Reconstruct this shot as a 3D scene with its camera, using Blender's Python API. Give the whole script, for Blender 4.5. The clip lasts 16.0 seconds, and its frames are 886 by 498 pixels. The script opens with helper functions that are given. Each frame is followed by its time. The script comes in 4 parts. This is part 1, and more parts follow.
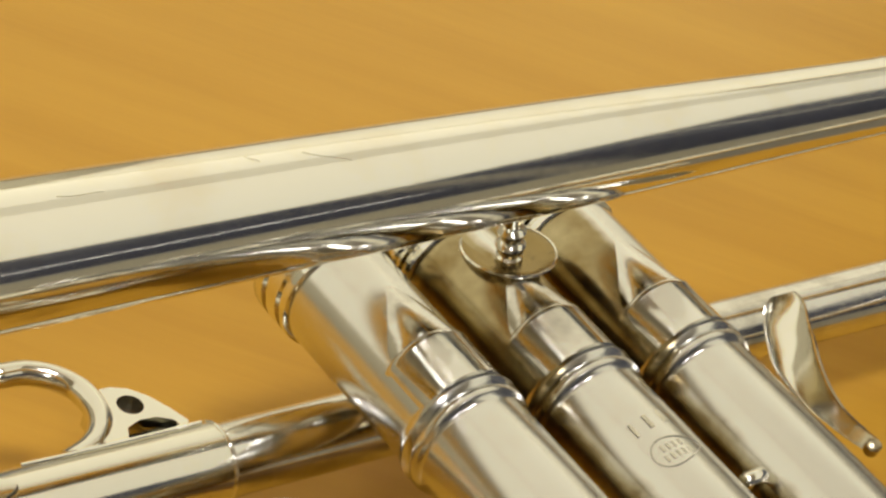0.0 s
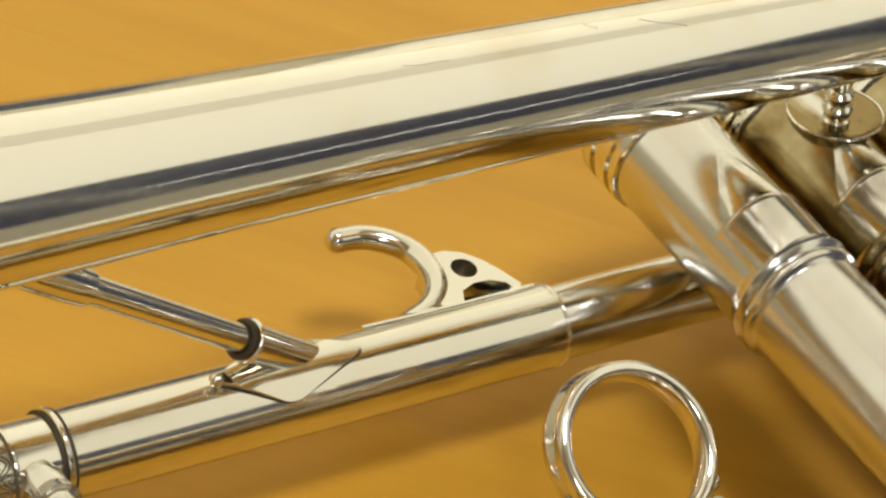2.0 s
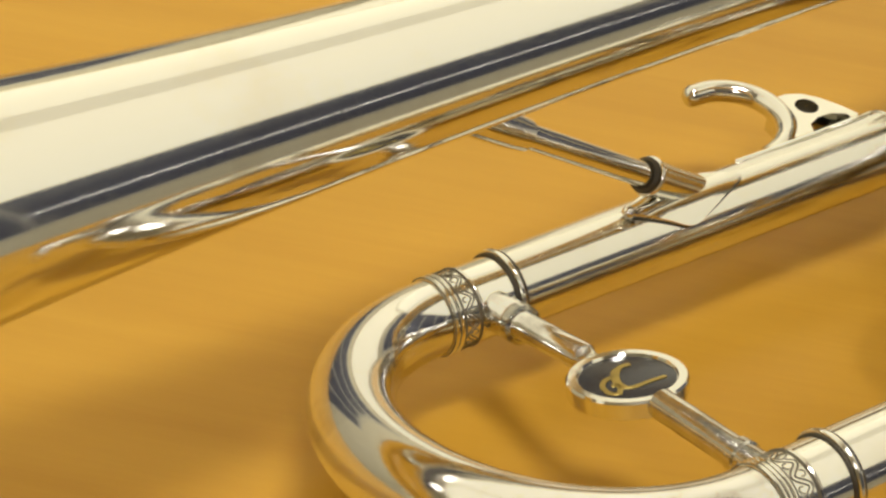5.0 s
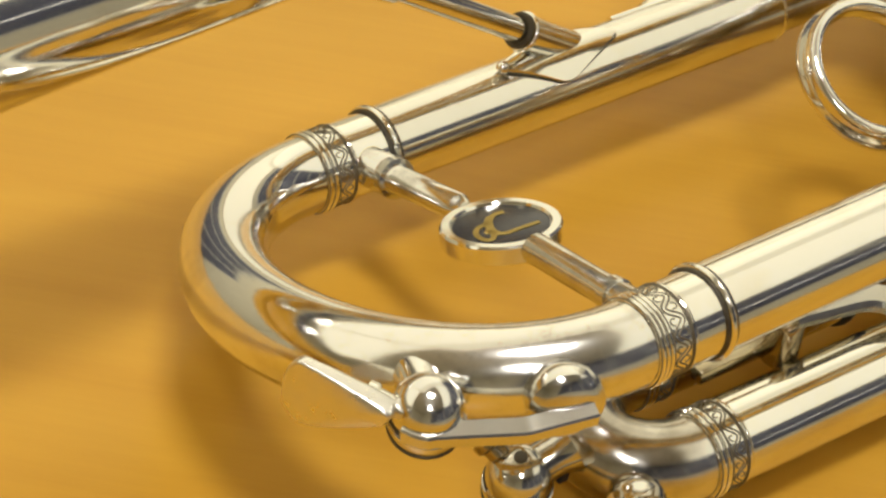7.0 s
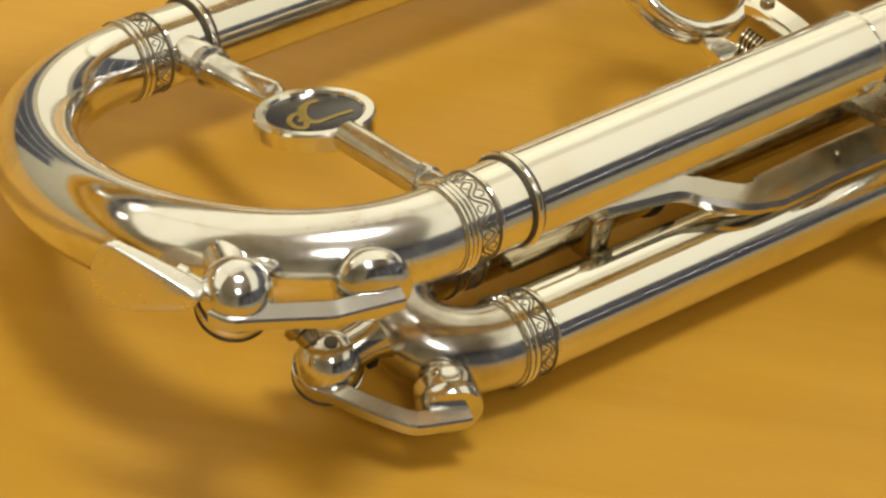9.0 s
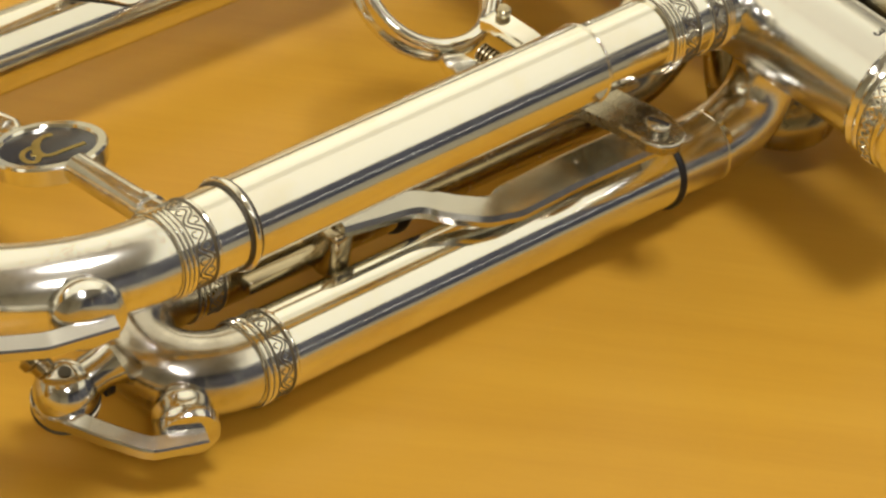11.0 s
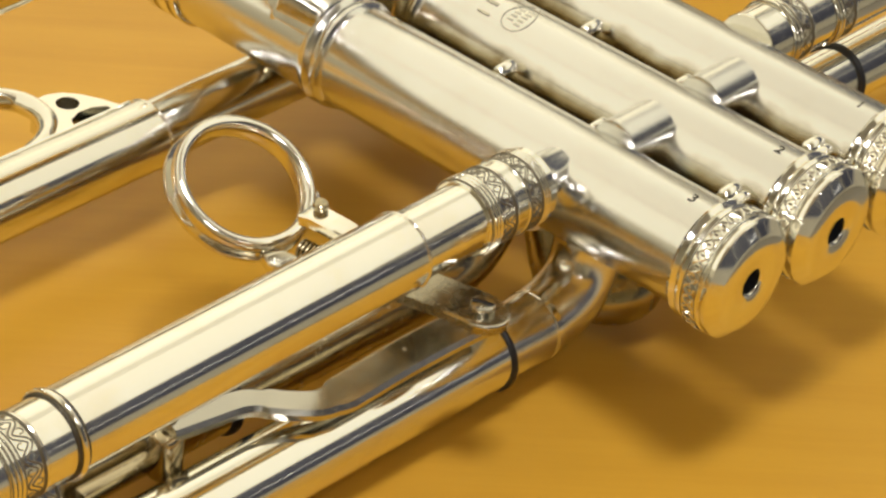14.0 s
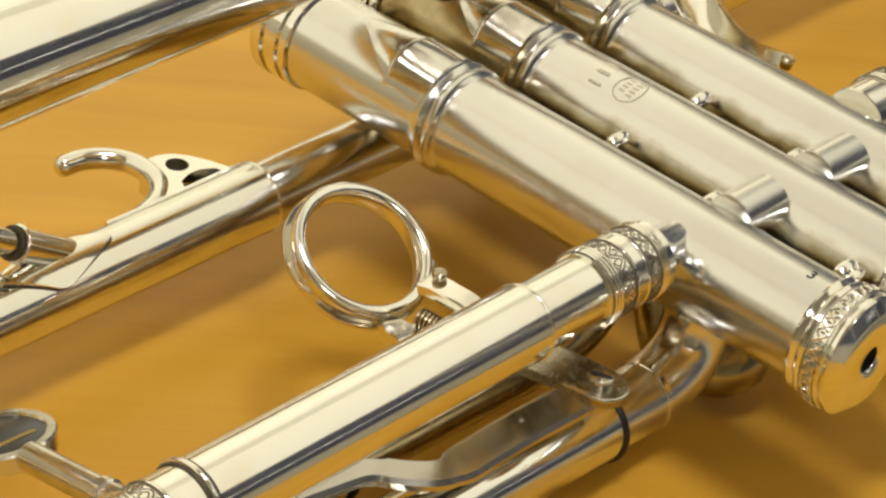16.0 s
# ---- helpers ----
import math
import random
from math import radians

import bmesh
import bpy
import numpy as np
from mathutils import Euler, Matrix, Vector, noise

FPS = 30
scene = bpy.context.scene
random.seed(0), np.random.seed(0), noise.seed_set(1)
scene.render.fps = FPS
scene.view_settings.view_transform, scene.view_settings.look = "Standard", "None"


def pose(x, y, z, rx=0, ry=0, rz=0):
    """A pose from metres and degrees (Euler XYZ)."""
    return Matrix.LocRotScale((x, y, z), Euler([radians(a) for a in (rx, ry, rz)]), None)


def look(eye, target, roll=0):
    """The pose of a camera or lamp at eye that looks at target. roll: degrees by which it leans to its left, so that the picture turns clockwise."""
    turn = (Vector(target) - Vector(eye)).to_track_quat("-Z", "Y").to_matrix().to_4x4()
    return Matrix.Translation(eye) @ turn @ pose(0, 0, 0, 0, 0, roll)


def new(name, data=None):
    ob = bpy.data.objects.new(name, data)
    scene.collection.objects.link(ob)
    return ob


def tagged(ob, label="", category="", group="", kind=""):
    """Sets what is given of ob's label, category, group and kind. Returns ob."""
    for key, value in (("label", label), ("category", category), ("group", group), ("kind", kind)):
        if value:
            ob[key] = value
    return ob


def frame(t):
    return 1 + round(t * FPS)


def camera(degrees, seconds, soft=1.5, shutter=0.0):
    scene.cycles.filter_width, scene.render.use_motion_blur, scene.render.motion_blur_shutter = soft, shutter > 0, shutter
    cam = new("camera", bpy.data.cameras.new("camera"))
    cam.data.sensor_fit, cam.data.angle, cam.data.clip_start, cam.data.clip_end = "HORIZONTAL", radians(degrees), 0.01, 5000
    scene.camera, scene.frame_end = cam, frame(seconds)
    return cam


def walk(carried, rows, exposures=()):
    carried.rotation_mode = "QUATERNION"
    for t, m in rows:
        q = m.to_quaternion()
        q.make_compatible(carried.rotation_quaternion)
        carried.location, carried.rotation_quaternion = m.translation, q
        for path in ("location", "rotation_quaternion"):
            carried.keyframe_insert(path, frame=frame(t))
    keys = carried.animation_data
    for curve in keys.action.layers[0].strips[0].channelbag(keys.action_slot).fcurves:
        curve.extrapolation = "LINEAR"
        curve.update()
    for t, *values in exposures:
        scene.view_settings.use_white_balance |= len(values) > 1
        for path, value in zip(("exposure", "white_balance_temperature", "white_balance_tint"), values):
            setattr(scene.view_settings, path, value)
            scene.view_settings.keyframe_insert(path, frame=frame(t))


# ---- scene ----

# ---------------------------------------------------------------- camera
PATH = [
    (0, (-0.24252, -0.11817, 0.28279), (0.37035, 0.44600, -0.27048), 19.79),
    (0.5, (-0.24293, -0.11115, 0.28153), (0.34402, 0.46171, -0.29059), 19.96),
    (1, (-0.24540, -0.10888, 0.28081), (0.32045, 0.46491, -0.31128), 20.14),
    (1.5, (-0.24944, -0.11010, 0.28101), (0.30591, 0.46367, -0.32096), 19.09),
    (2, (-0.25536, -0.11299, 0.28382), (0.27718, 0.46627, -0.33332), 16.67),
    (2.5, (-0.26537, -0.11530, 0.28461), (0.25615, 0.47174, -0.33457), 15.23),
    (3, (-0.28336, -0.12408, 0.28467), (0.07114, 0.30479, -0.14007), 11.90),
    (3.5, (-0.31062, -0.12397, 0.29167), (0.04135, 0.30873, -0.13129), 10.82),
    (4, (-0.34108, -0.13848, 0.29287), (0.01871, 0.29754, -0.11996), 8.78),
    (4.5, (-0.33737, -0.13896, 0.28629), (0.02776, 0.29167, -0.12753), 7.61),
    (4.7, (-0.33563, -0.13634, 0.28737), (0.02709, 0.28657, -0.13641), 8.31),
    (6.8, (-0.33179, -0.14776, 0.27356), (0.19427, 0.43911, -0.34195), 8.29),
    (7, (-0.33197, -0.14733, 0.27418), (0.20589, 0.42603, -0.34385), 8.75),
    (7.5, (-0.33151, -0.14817, 0.27321), (0.21089, 0.41713, -0.34827), 9.40),
    (8, (-0.33011, -0.14945, 0.27269), (0.21414, 0.40363, -0.35810), 10.16),
    (8.5, (-0.33056, -0.15089, 0.27334), (0.22020, 0.38887, -0.36330), 10.90),
    (9, (-0.33101, -0.15406, 0.27513), (0.23892, 0.36602, -0.36103), 11.95),
    (9.5, (-0.32988, -0.15737, 0.27488), (0.24964, 0.35559, -0.35838), 12.09),
    (10, (-0.31706, -0.16656, 0.28582), (0.25629, 0.33560, -0.36157), 11.69),
    (12.3, (-0.31027, -0.17925, 0.27997), (0.29303, 0.34837, -0.31807), 8.61),
    (12.5, (-0.30977, -0.17950, 0.27936), (0.29421, 0.34785, -0.31823), 8.54),
    (13, (-0.30862, -0.18125, 0.28093), (0.31227, 0.34540, -0.29971), 7.85),
    (13.5, (-0.30862, -0.18258, 0.28180), (0.32303, 0.33952, -0.29127), 7.56),
    (14, (-0.30962, -0.18346, 0.28152), (0.33974, 0.33188, -0.27773), 7.32),
    (14.5, (-0.31087, -0.18233, 0.28293), (0.34330, 0.34002, -0.26406), 6.78),
    (15, (-0.31226, -0.18347, 0.28258), (0.34214, 0.34495, -0.25829), 6.73),
    (15.5, (-0.31307, -0.18187, 0.28202), (0.33847, 0.34802, -0.26085), 6.89),
    (16, (-0.32163, -0.16717, 0.28403), (0.33391, 0.35265, -0.26375), 8.45),
]
cam = camera(18.31, 16.0, soft=2.55)
walk(cam, [(t, look(eye, target, roll)) for t, eye, target, roll in PATH],
     [(0, -0.25), (1, -0.2), (2.2, -0.11), (3.3, -0.03), (4.5, -0.07), (7, 0.07), (8.5, -0.03), (10, 0.0), (12.5, 0.13), (14.5, 0.11), (16, 0.02)])

# ---------------------------------------------------------------- light
TABLE_Z = 0.0068          # height of the table top under the instrument

world = bpy.data.worlds.new("world")
scene.world = world
world.use_nodes = True
world.node_tree.nodes["Background"].inputs[0].default_value = (0.9, 0.86, 0.75, 1)
world.node_tree.nodes["Background"].inputs[1].default_value = 0.05
scene.view_settings.exposure = 0.0


def lamp(name, size_x, size_y, watts, colour, m):
    data = bpy.data.lights.new(name, "AREA")
    data.shape, data.size, data.size_y = "RECTANGLE", size_x, size_y
    data.energy, data.color = watts, colour
    ob = new(name, data)
    ob.matrix_world = m
    return ob


WEST, EAST, SOUTH, NORTH = -4.0, 2.4, -2.4, 4.0      # inner faces of the walls
HIGH, LOW_FLOOR = 1.85, -0.72
WARM = (1.0, 0.94, 0.73)
# area lights added to stand in for a lit cream ceiling: three large ones and
# a dimmer strip between two (centre x, centre y, width, depth, brightness)
CEILING_FILLS = [(0.86, 2.47, 2.98, 2.94, 0.86), (1.52, -0.95, 1.66, 2.86, 0.86), (-2.31, 2.35, 3.28, 3.1, 0.86), (0.86, 0.74, 2.98, 0.5, 0.60)]
for px, py, wide, deep, bright in CEILING_FILLS:
    lamp("ceiling_fill_light", wide, deep, bright * math.pi * wide * deep, WARM, pose(px, py, HIGH - 0.02))
# area light added at the east wall to brighten reflections; no partition stands there
lamp("east_wall_fill", 2.4, 1.75, 0.62 * math.pi * 2.4 * 1.75, WARM, pose(EAST - 0.03, 2.7, 0.93, 0, 90, 0) @ pose(0, 0, 0, 0, 0, 90))
# hanging lamps set from highlights and shadows, the last added for a white reflection: (x, y, z, turn, width, length,
# watts)
STRIPS = [(-1.02, -1.22, 1.62, 42, 0.28, 0.46, 7.5), (-0.2, -0.12, 1.70, 90, 0.3, 0.44, 14), (1.55, -2.25, 0.72, 90, 0.012, 0.7, 0.1)]
for lx, ly, lz, turn, wide, long, watts in STRIPS:
    lamp("strip_light", wide, long, watts, (0.98, 0.965, 0.95), look((lx, ly, lz), (-0.05, 0.06, 0.03)) @ pose(0, 0, 0, 0, 0, turn))


# ---------------------------------------------------------------- materials
def material(name):
    m = bpy.data.materials.new(name)
    m.use_nodes = True
    nt = m.node_tree
    return m, nt, nt.nodes["Principled BSDF"]


def node(nt, kind, **values):
    n = nt.nodes.new(kind)
    for key, value in values.items():
        n.inputs[key.replace("_", " ")].default_value = value
    return n


def coords(nt, scale=(1, 1, 1), turn=(0, 0, 0)):
    tc = nt.nodes.new("ShaderNodeTexCoord")
    mp = nt.nodes.new("ShaderNodeMapping")
    mp.inputs["Scale"].default_value = scale
    mp.inputs["Rotation"].default_value = turn
    nt.links.new(tc.outputs["Object"], mp.inputs["Vector"])
    return mp.outputs[0]


def ramp(nt, fac, stops):
    r = nt.nodes.new("ShaderNodeValToRGB")
    while len(r.color_ramp.elements) < len(stops):
        r.color_ramp.elements.new(0.5)
    for el, (pos, col) in zip(r.color_ramp.elements, stops):
        el.position, el.color = pos, (*col, 1) if len(col) == 3 else col
    nt.links.new(fac, r.inputs[0])
    return r.outputs[0]


def silver(name, rough, tarnish=0.32, bump=0.04, wear=0.4, tint=(0.88, 0.865, 0.79), stain=(0.62, 0.47, 0.25), full=0.80):
    """Plated silver: faint tarnish in patches, fine wear in the gloss."""
    m, nt, b = material(name)
    b.inputs["Metallic"].default_value = 1.0
    big = node(nt, "ShaderNodeTexNoise", Scale=55.0, Detail=5.0, Roughness=0.6)
    nt.links.new(coords(nt), big.inputs["Vector"])
    col = ramp(nt, big.outputs["Fac"], [(0.35, tint), (0.54 if full > 0.7 else 0.46, tint), (full, tuple(a + (c - a) * tarnish for a, c in zip(tint, stain)))])
    nt.links.new(col, b.inputs["Base Color"])
    fine = node(nt, "ShaderNodeTexNoise", Scale=420.0, Detail=4.0, Roughness=0.7)
    nt.links.new(coords(nt), fine.inputs["Vector"])
    mr = node(nt, "ShaderNodeMapRange", From_Min=0.3, From_Max=0.75, To_Min=rough * (1 - wear), To_Max=rough * (1 + wear))
    nt.links.new(fine.outputs["Fac"], mr.inputs["Value"])
    nt.links.new(mr.outputs["Result"], b.inputs["Roughness"])
    bp = node(nt, "ShaderNodeBump", Strength=bump, Distance=0.0004)
    nt.links.new(big.outputs["Fac"], bp.inputs["Height"])
    rub = node(nt, "ShaderNodeBump", Strength=bump * 0.5, Distance=0.0001)
    nt.links.new(fine.outputs["Fac"], rub.inputs["Height"])
    nt.links.new(bp.outputs[0], rub.inputs["Normal"])
    nt.links.new(rub.outputs[0], b.inputs["Normal"])
    return m


SILVER = silver("polished_silver", 0.115)
HANDLED = silver("handled_leadpipe_silver", 0.135, 0.5, 0.03, 0.4, (0.79, 0.77, 0.69))
SATIN = silver("worn_silver", 0.21, 0.25, 0.004, 0.10, (0.755, 0.75, 0.715), (0.58, 0.53, 0.41))
DULL = silver("dulled_silver", 0.155, 0.8, 0.10, 0.5, (0.77, 0.76, 0.72), (0.30, 0.25, 0.16), 0.68)
BRUSHED = silver("brushed_silver", 0.22, 0.15, 0.01, 0.15, (0.62, 0.60, 0.53))
FROSTED = silver("frosted_silver", 0.34, 0.3, 0.05, 0.3, (0.84, 0.82, 0.76))
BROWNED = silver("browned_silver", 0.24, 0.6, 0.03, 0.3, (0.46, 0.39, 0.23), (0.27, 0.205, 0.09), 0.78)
WORN = silver("handled_silver", 0.135, 0.7, 0.06, 0.5, (0.80, 0.79, 0.75), (0.34, 0.29, 0.19), 0.70)
DARK_BROWN = silver("dark_brown_silver", 0.24, 0.6, 0.05, 0.4, (0.29, 0.215, 0.09), (0.12, 0.085, 0.035))
ELBOW_SILVER = silver("matt_elbow_silver", 0.2, 0.35, 0.015, 0.25, (0.85, 0.83, 0.77), (0.5, 0.44, 0.3), 0.78)
BELL_SILVER = silver("bell_silver", 0.098, 0.3, 0.03, 0.4)
DARKENED_PLATE = silver("darkened_plate_silver", 0.27, 0.6, 0.02, 0.3, (0.36, 0.32, 0.235), (0.22, 0.18, 0.11), 0.75)
THIRD_BOW = silver("matt_silver", 0.2, 0.8, 0.06, 0.4, (0.78, 0.76, 0.71), (0.32, 0.26, 0.16), 0.70)
TARNISH_REFLECT = silver("tarnish_reflect_silver", 0.22, 0.8, 0.06, 0.4, (0.50, 0.43, 0.29), (0.25, 0.19, 0.10))


def worn_bow():
    """Silver that is bright on the far limb and matt with dark specks where it is handled."""
    m = silver("rubbed_bow_silver", 0.10, 0.5, 0.05, 0.5, (0.84, 0.825, 0.77), (0.36, 0.31, 0.21), 0.72)
    nt = m.node_tree
    b = nt.nodes["Principled BSDF"]
    tc = nt.nodes.new("ShaderNodeTexCoord")
    sep = nt.nodes.new("ShaderNodeSeparateXYZ")
    nt.links.new(tc.outputs["Object"], sep.inputs[0])
    blot = node(nt, "ShaderNodeTexNoise", Scale=160.0, Detail=5.0, Roughness=0.65)
    nt.links.new(tc.outputs["Object"], blot.inputs["Vector"])
    shift = nt.nodes.new("ShaderNodeMath")
    shift.operation = "MULTIPLY_ADD"
    shift.inputs[1].default_value = 0.03
    nt.links.new(blot.outputs["Fac"], shift.inputs[0])
    nt.links.new(sep.outputs["Y"], shift.inputs[2])
    rub = node(nt, "ShaderNodeMapRange", From_Min=0.085, From_Max=0.055, To_Min=0.0, To_Max=1.0)
    nt.links.new(shift.outputs[0], rub.inputs["Value"])
    mix = nt.nodes.new("ShaderNodeMix")
    mix.data_type = "FLOAT"
    nt.links.new(rub.outputs["Result"], mix.inputs["Factor"])
    nt.links.new(b.inputs["Roughness"].links[0].from_socket, mix.inputs["A"])
    mix.inputs["B"].default_value = 0.175
    nt.links.new(mix.outputs["Result"], b.inputs["Roughness"])
    speck = node(nt, "ShaderNodeTexNoise", Scale=340.0, Detail=6.0, Roughness=0.75)
    nt.links.new(tc.outputs["Object"], speck.inputs["Vector"])
    spot = node(nt, "ShaderNodeMapRange", From_Min=0.52, From_Max=0.7, To_Min=0.0, To_Max=0.38)
    nt.links.new(speck.outputs["Fac"], spot.inputs["Value"])
    many = nt.nodes.new("ShaderNodeMath")
    many.operation = "MULTIPLY"
    nt.links.new(spot.outputs["Result"], many.inputs[0])
    nt.links.new(rub.outputs["Result"], many.inputs[1])
    soil = nt.nodes.new("ShaderNodeMix")
    soil.data_type = "RGBA"
    nt.links.new(many.outputs[0], soil.inputs["Factor"])
    nt.links.new(b.inputs["Base Color"].links[0].from_socket, soil.inputs[6])
    soil.inputs[7].default_value = (0.33, 0.29, 0.21, 1)
    nt.links.new(soil.outputs[2], b.inputs["Base Color"])
    return m


BOW_SILVER = worn_bow()


def aged_shaded_casing(name, x, left, right, top):
    """Satin silver of a casing: brown tarnish with the gaps' shade painted in over its flanks, more of it towards the
    top cap.
    """
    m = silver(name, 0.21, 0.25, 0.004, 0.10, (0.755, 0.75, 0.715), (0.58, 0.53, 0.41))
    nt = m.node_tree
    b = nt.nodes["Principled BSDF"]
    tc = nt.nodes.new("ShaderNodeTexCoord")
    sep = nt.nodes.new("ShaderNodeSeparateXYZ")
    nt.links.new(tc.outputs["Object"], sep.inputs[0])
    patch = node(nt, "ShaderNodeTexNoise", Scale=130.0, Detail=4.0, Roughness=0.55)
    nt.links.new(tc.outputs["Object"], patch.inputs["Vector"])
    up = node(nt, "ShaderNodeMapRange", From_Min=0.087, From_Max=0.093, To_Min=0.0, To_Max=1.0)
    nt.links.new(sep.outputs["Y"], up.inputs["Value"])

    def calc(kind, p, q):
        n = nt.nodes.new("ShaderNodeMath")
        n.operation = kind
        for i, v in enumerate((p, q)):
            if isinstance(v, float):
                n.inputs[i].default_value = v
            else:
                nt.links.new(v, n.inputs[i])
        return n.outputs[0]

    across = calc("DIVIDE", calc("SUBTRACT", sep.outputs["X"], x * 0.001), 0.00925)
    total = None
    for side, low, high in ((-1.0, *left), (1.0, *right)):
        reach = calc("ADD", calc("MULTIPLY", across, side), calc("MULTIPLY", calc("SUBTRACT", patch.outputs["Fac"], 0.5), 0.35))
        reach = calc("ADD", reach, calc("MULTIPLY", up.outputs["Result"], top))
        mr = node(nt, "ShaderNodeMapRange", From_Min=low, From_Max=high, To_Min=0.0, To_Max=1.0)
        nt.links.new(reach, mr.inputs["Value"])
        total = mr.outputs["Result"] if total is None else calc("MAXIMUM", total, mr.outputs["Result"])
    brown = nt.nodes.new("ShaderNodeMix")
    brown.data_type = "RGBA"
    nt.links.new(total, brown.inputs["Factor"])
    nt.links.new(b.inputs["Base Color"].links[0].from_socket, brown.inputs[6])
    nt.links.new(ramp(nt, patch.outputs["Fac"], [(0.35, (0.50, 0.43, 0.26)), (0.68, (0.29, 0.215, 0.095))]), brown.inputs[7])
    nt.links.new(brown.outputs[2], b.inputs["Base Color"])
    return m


def plain(name, colour, rough, metal=0.0):
    m, nt, b = material(name)
    n = node(nt, "ShaderNodeTexNoise", Scale=300.0, Detail=4.0)
    nt.links.new(coords(nt), n.inputs["Vector"])
    nt.links.new(ramp(nt, n.outputs["Fac"], [(0.3, tuple(c * 0.85 for c in colour)), (0.7, tuple(min(1, c * 1.1) for c in colour))]), b.inputs["Base Color"])
    b.inputs["Roughness"].default_value = rough
    b.inputs["Metallic"].default_value = metal
    return m


RUBBER = plain("black_rubber", (0.015, 0.015, 0.017), 0.45)
ENAMEL = plain("black_enamel", (0.03, 0.03, 0.036), 0.24)
GILT = plain("gilt_inlay", (0.55, 0.42, 0.12), 0.35, 1.0)
ENGRAVED = plain("engraved_line", (0.10, 0.085, 0.06), 0.5, 0.6)
SCROLL = plain("scroll_line", (0.22, 0.19, 0.13), 0.5, 0.6)
STRUCK = plain("struck_mark", (0.05, 0.042, 0.03), 0.7)
STAMP = plain("stamped_mark", (0.66, 0.63, 0.54), 0.3, 1.0)


def wood():
    m, nt, b = material("varnished_beech")
    v = coords(nt, (4.5, 75.0, 75.0), (0, 0, radians(44)))
    streak = node(nt, "ShaderNodeTexNoise", Scale=1.0, Detail=6.0, Roughness=0.55, Distortion=0.3)
    nt.links.new(v, streak.inputs["Vector"])
    cloud = node(nt, "ShaderNodeTexNoise", Scale=5.0, Detail=3.0)
    nt.links.new(coords(nt), cloud.inputs["Vector"])
    fleck = node(nt, "ShaderNodeTexNoise", Scale=1.0, Detail=3.0, Roughness=0.7)
    nt.links.new(coords(nt, (60.0, 900.0, 900.0), (0, 0, radians(44))), fleck.inputs["Vector"])
    mix = nt.nodes.new("ShaderNodeMix")
    mix.data_type = "FLOAT"
    mix.inputs["Factor"].default_value = 0.35
    nt.links.new(streak.outputs["Fac"], mix.inputs["A"])
    nt.links.new(cloud.outputs["Fac"], mix.inputs["B"])
    mix2 = nt.nodes.new("ShaderNodeMix")
    mix2.data_type = "FLOAT"
    mix2.inputs["Factor"].default_value = 0.12
    nt.links.new(mix.outputs["Result"], mix2.inputs["A"])
    nt.links.new(fleck.outputs["Fac"], mix2.inputs["B"])
    col = ramp(nt, mix2.outputs["Result"], [(0.3, (0.555, 0.28, 0.028)), (0.5, (0.63, 0.333, 0.036)), (0.7, (0.69, 0.379, 0.044))])
    nt.links.new(col, b.inputs["Base Color"])
    b.inputs["Roughness"].default_value = 0.3
    b.inputs["Specular IOR Level"].default_value = 0.2
    return m


WOOD = wood()


def paint(name, colour, rough=0.7, scale=3.0):
    m, nt, b = material(name)
    n = node(nt, "ShaderNodeTexNoise", Scale=scale, Detail=5.0)
    nt.links.new(coords(nt), n.inputs["Vector"])
    nt.links.new(ramp(nt, n.outputs["Fac"], [(0.3, tuple(c * 0.92 for c in colour)), (0.7, colour)]), b.inputs["Base Color"])
    b.inputs["Roughness"].default_value = rough
    return m


CEILING_PAINT = paint("ceiling_paint", (0.86, 0.82, 0.70))
WALL_PAINT = paint("wall_paint", (0.84, 0.80, 0.69))
DARK_GLASS = paint("dark_window", (0.13, 0.14, 0.215), 0.25)
FLOOR_PAINT = paint("floor_vinyl", (0.35, 0.32, 0.27))
FRAME_PAINT = paint("window_frame_paint", (0.7, 0.7, 0.72), 0.4)
LAMP_METAL = paint("lamp_housing", (0.75, 0.75, 0.74), 0.4)


# ---------------------------------------------------------------- mesh helpers (millimetres)
def finish(bm, sharp=38.0):
    bmesh.ops.recalc_face_normals(bm, faces=bm.faces)
    for f in bm.faces:
        f.smooth = True
    for e in bm.edges:
        if len(e.link_faces) == 2 and e.calc_face_angle(0) > radians(sharp):
            e.smooth = False


def part(name, bm, mat, parent=None, label="", sharp=38.0):
    """Links a bmesh, drawn in millimetres, as one mesh object under its thing or part."""
    finish(bm, sharp)
    bmesh.ops.scale(bm, vec=(0.001, 0.001, 0.001), verts=bm.verts)
    me = bpy.data.meshes.new(name)
    bm.to_mesh(me)
    bm.free()
    me.materials.append(mat)
    ob = new(name, me)
    if parent:
        ob.parent = parent
        base = parent
        while base.parent:
            base = base.parent
        if parent is base:
            ob.matrix_parent_inverse = Matrix.Translation(-parent.location)
    if label:
        ob["label"] = label
    return ob


def frames_along(pts):
    """Tangent and two normals at each point, carried along without twist."""
    pts = [Vector(p) for p in pts]
    out, up = [], None
    for i, p in enumerate(pts):
        t = (pts[min(i + 1, len(pts) - 1)] - pts[max(i - 1, 0)]).normalized()
        if up is None:
            up = t.orthogonal().normalized()
        up = (up - t * up.dot(t)).normalized()
        out.append((p, t, up, t.cross(up)))
    return out


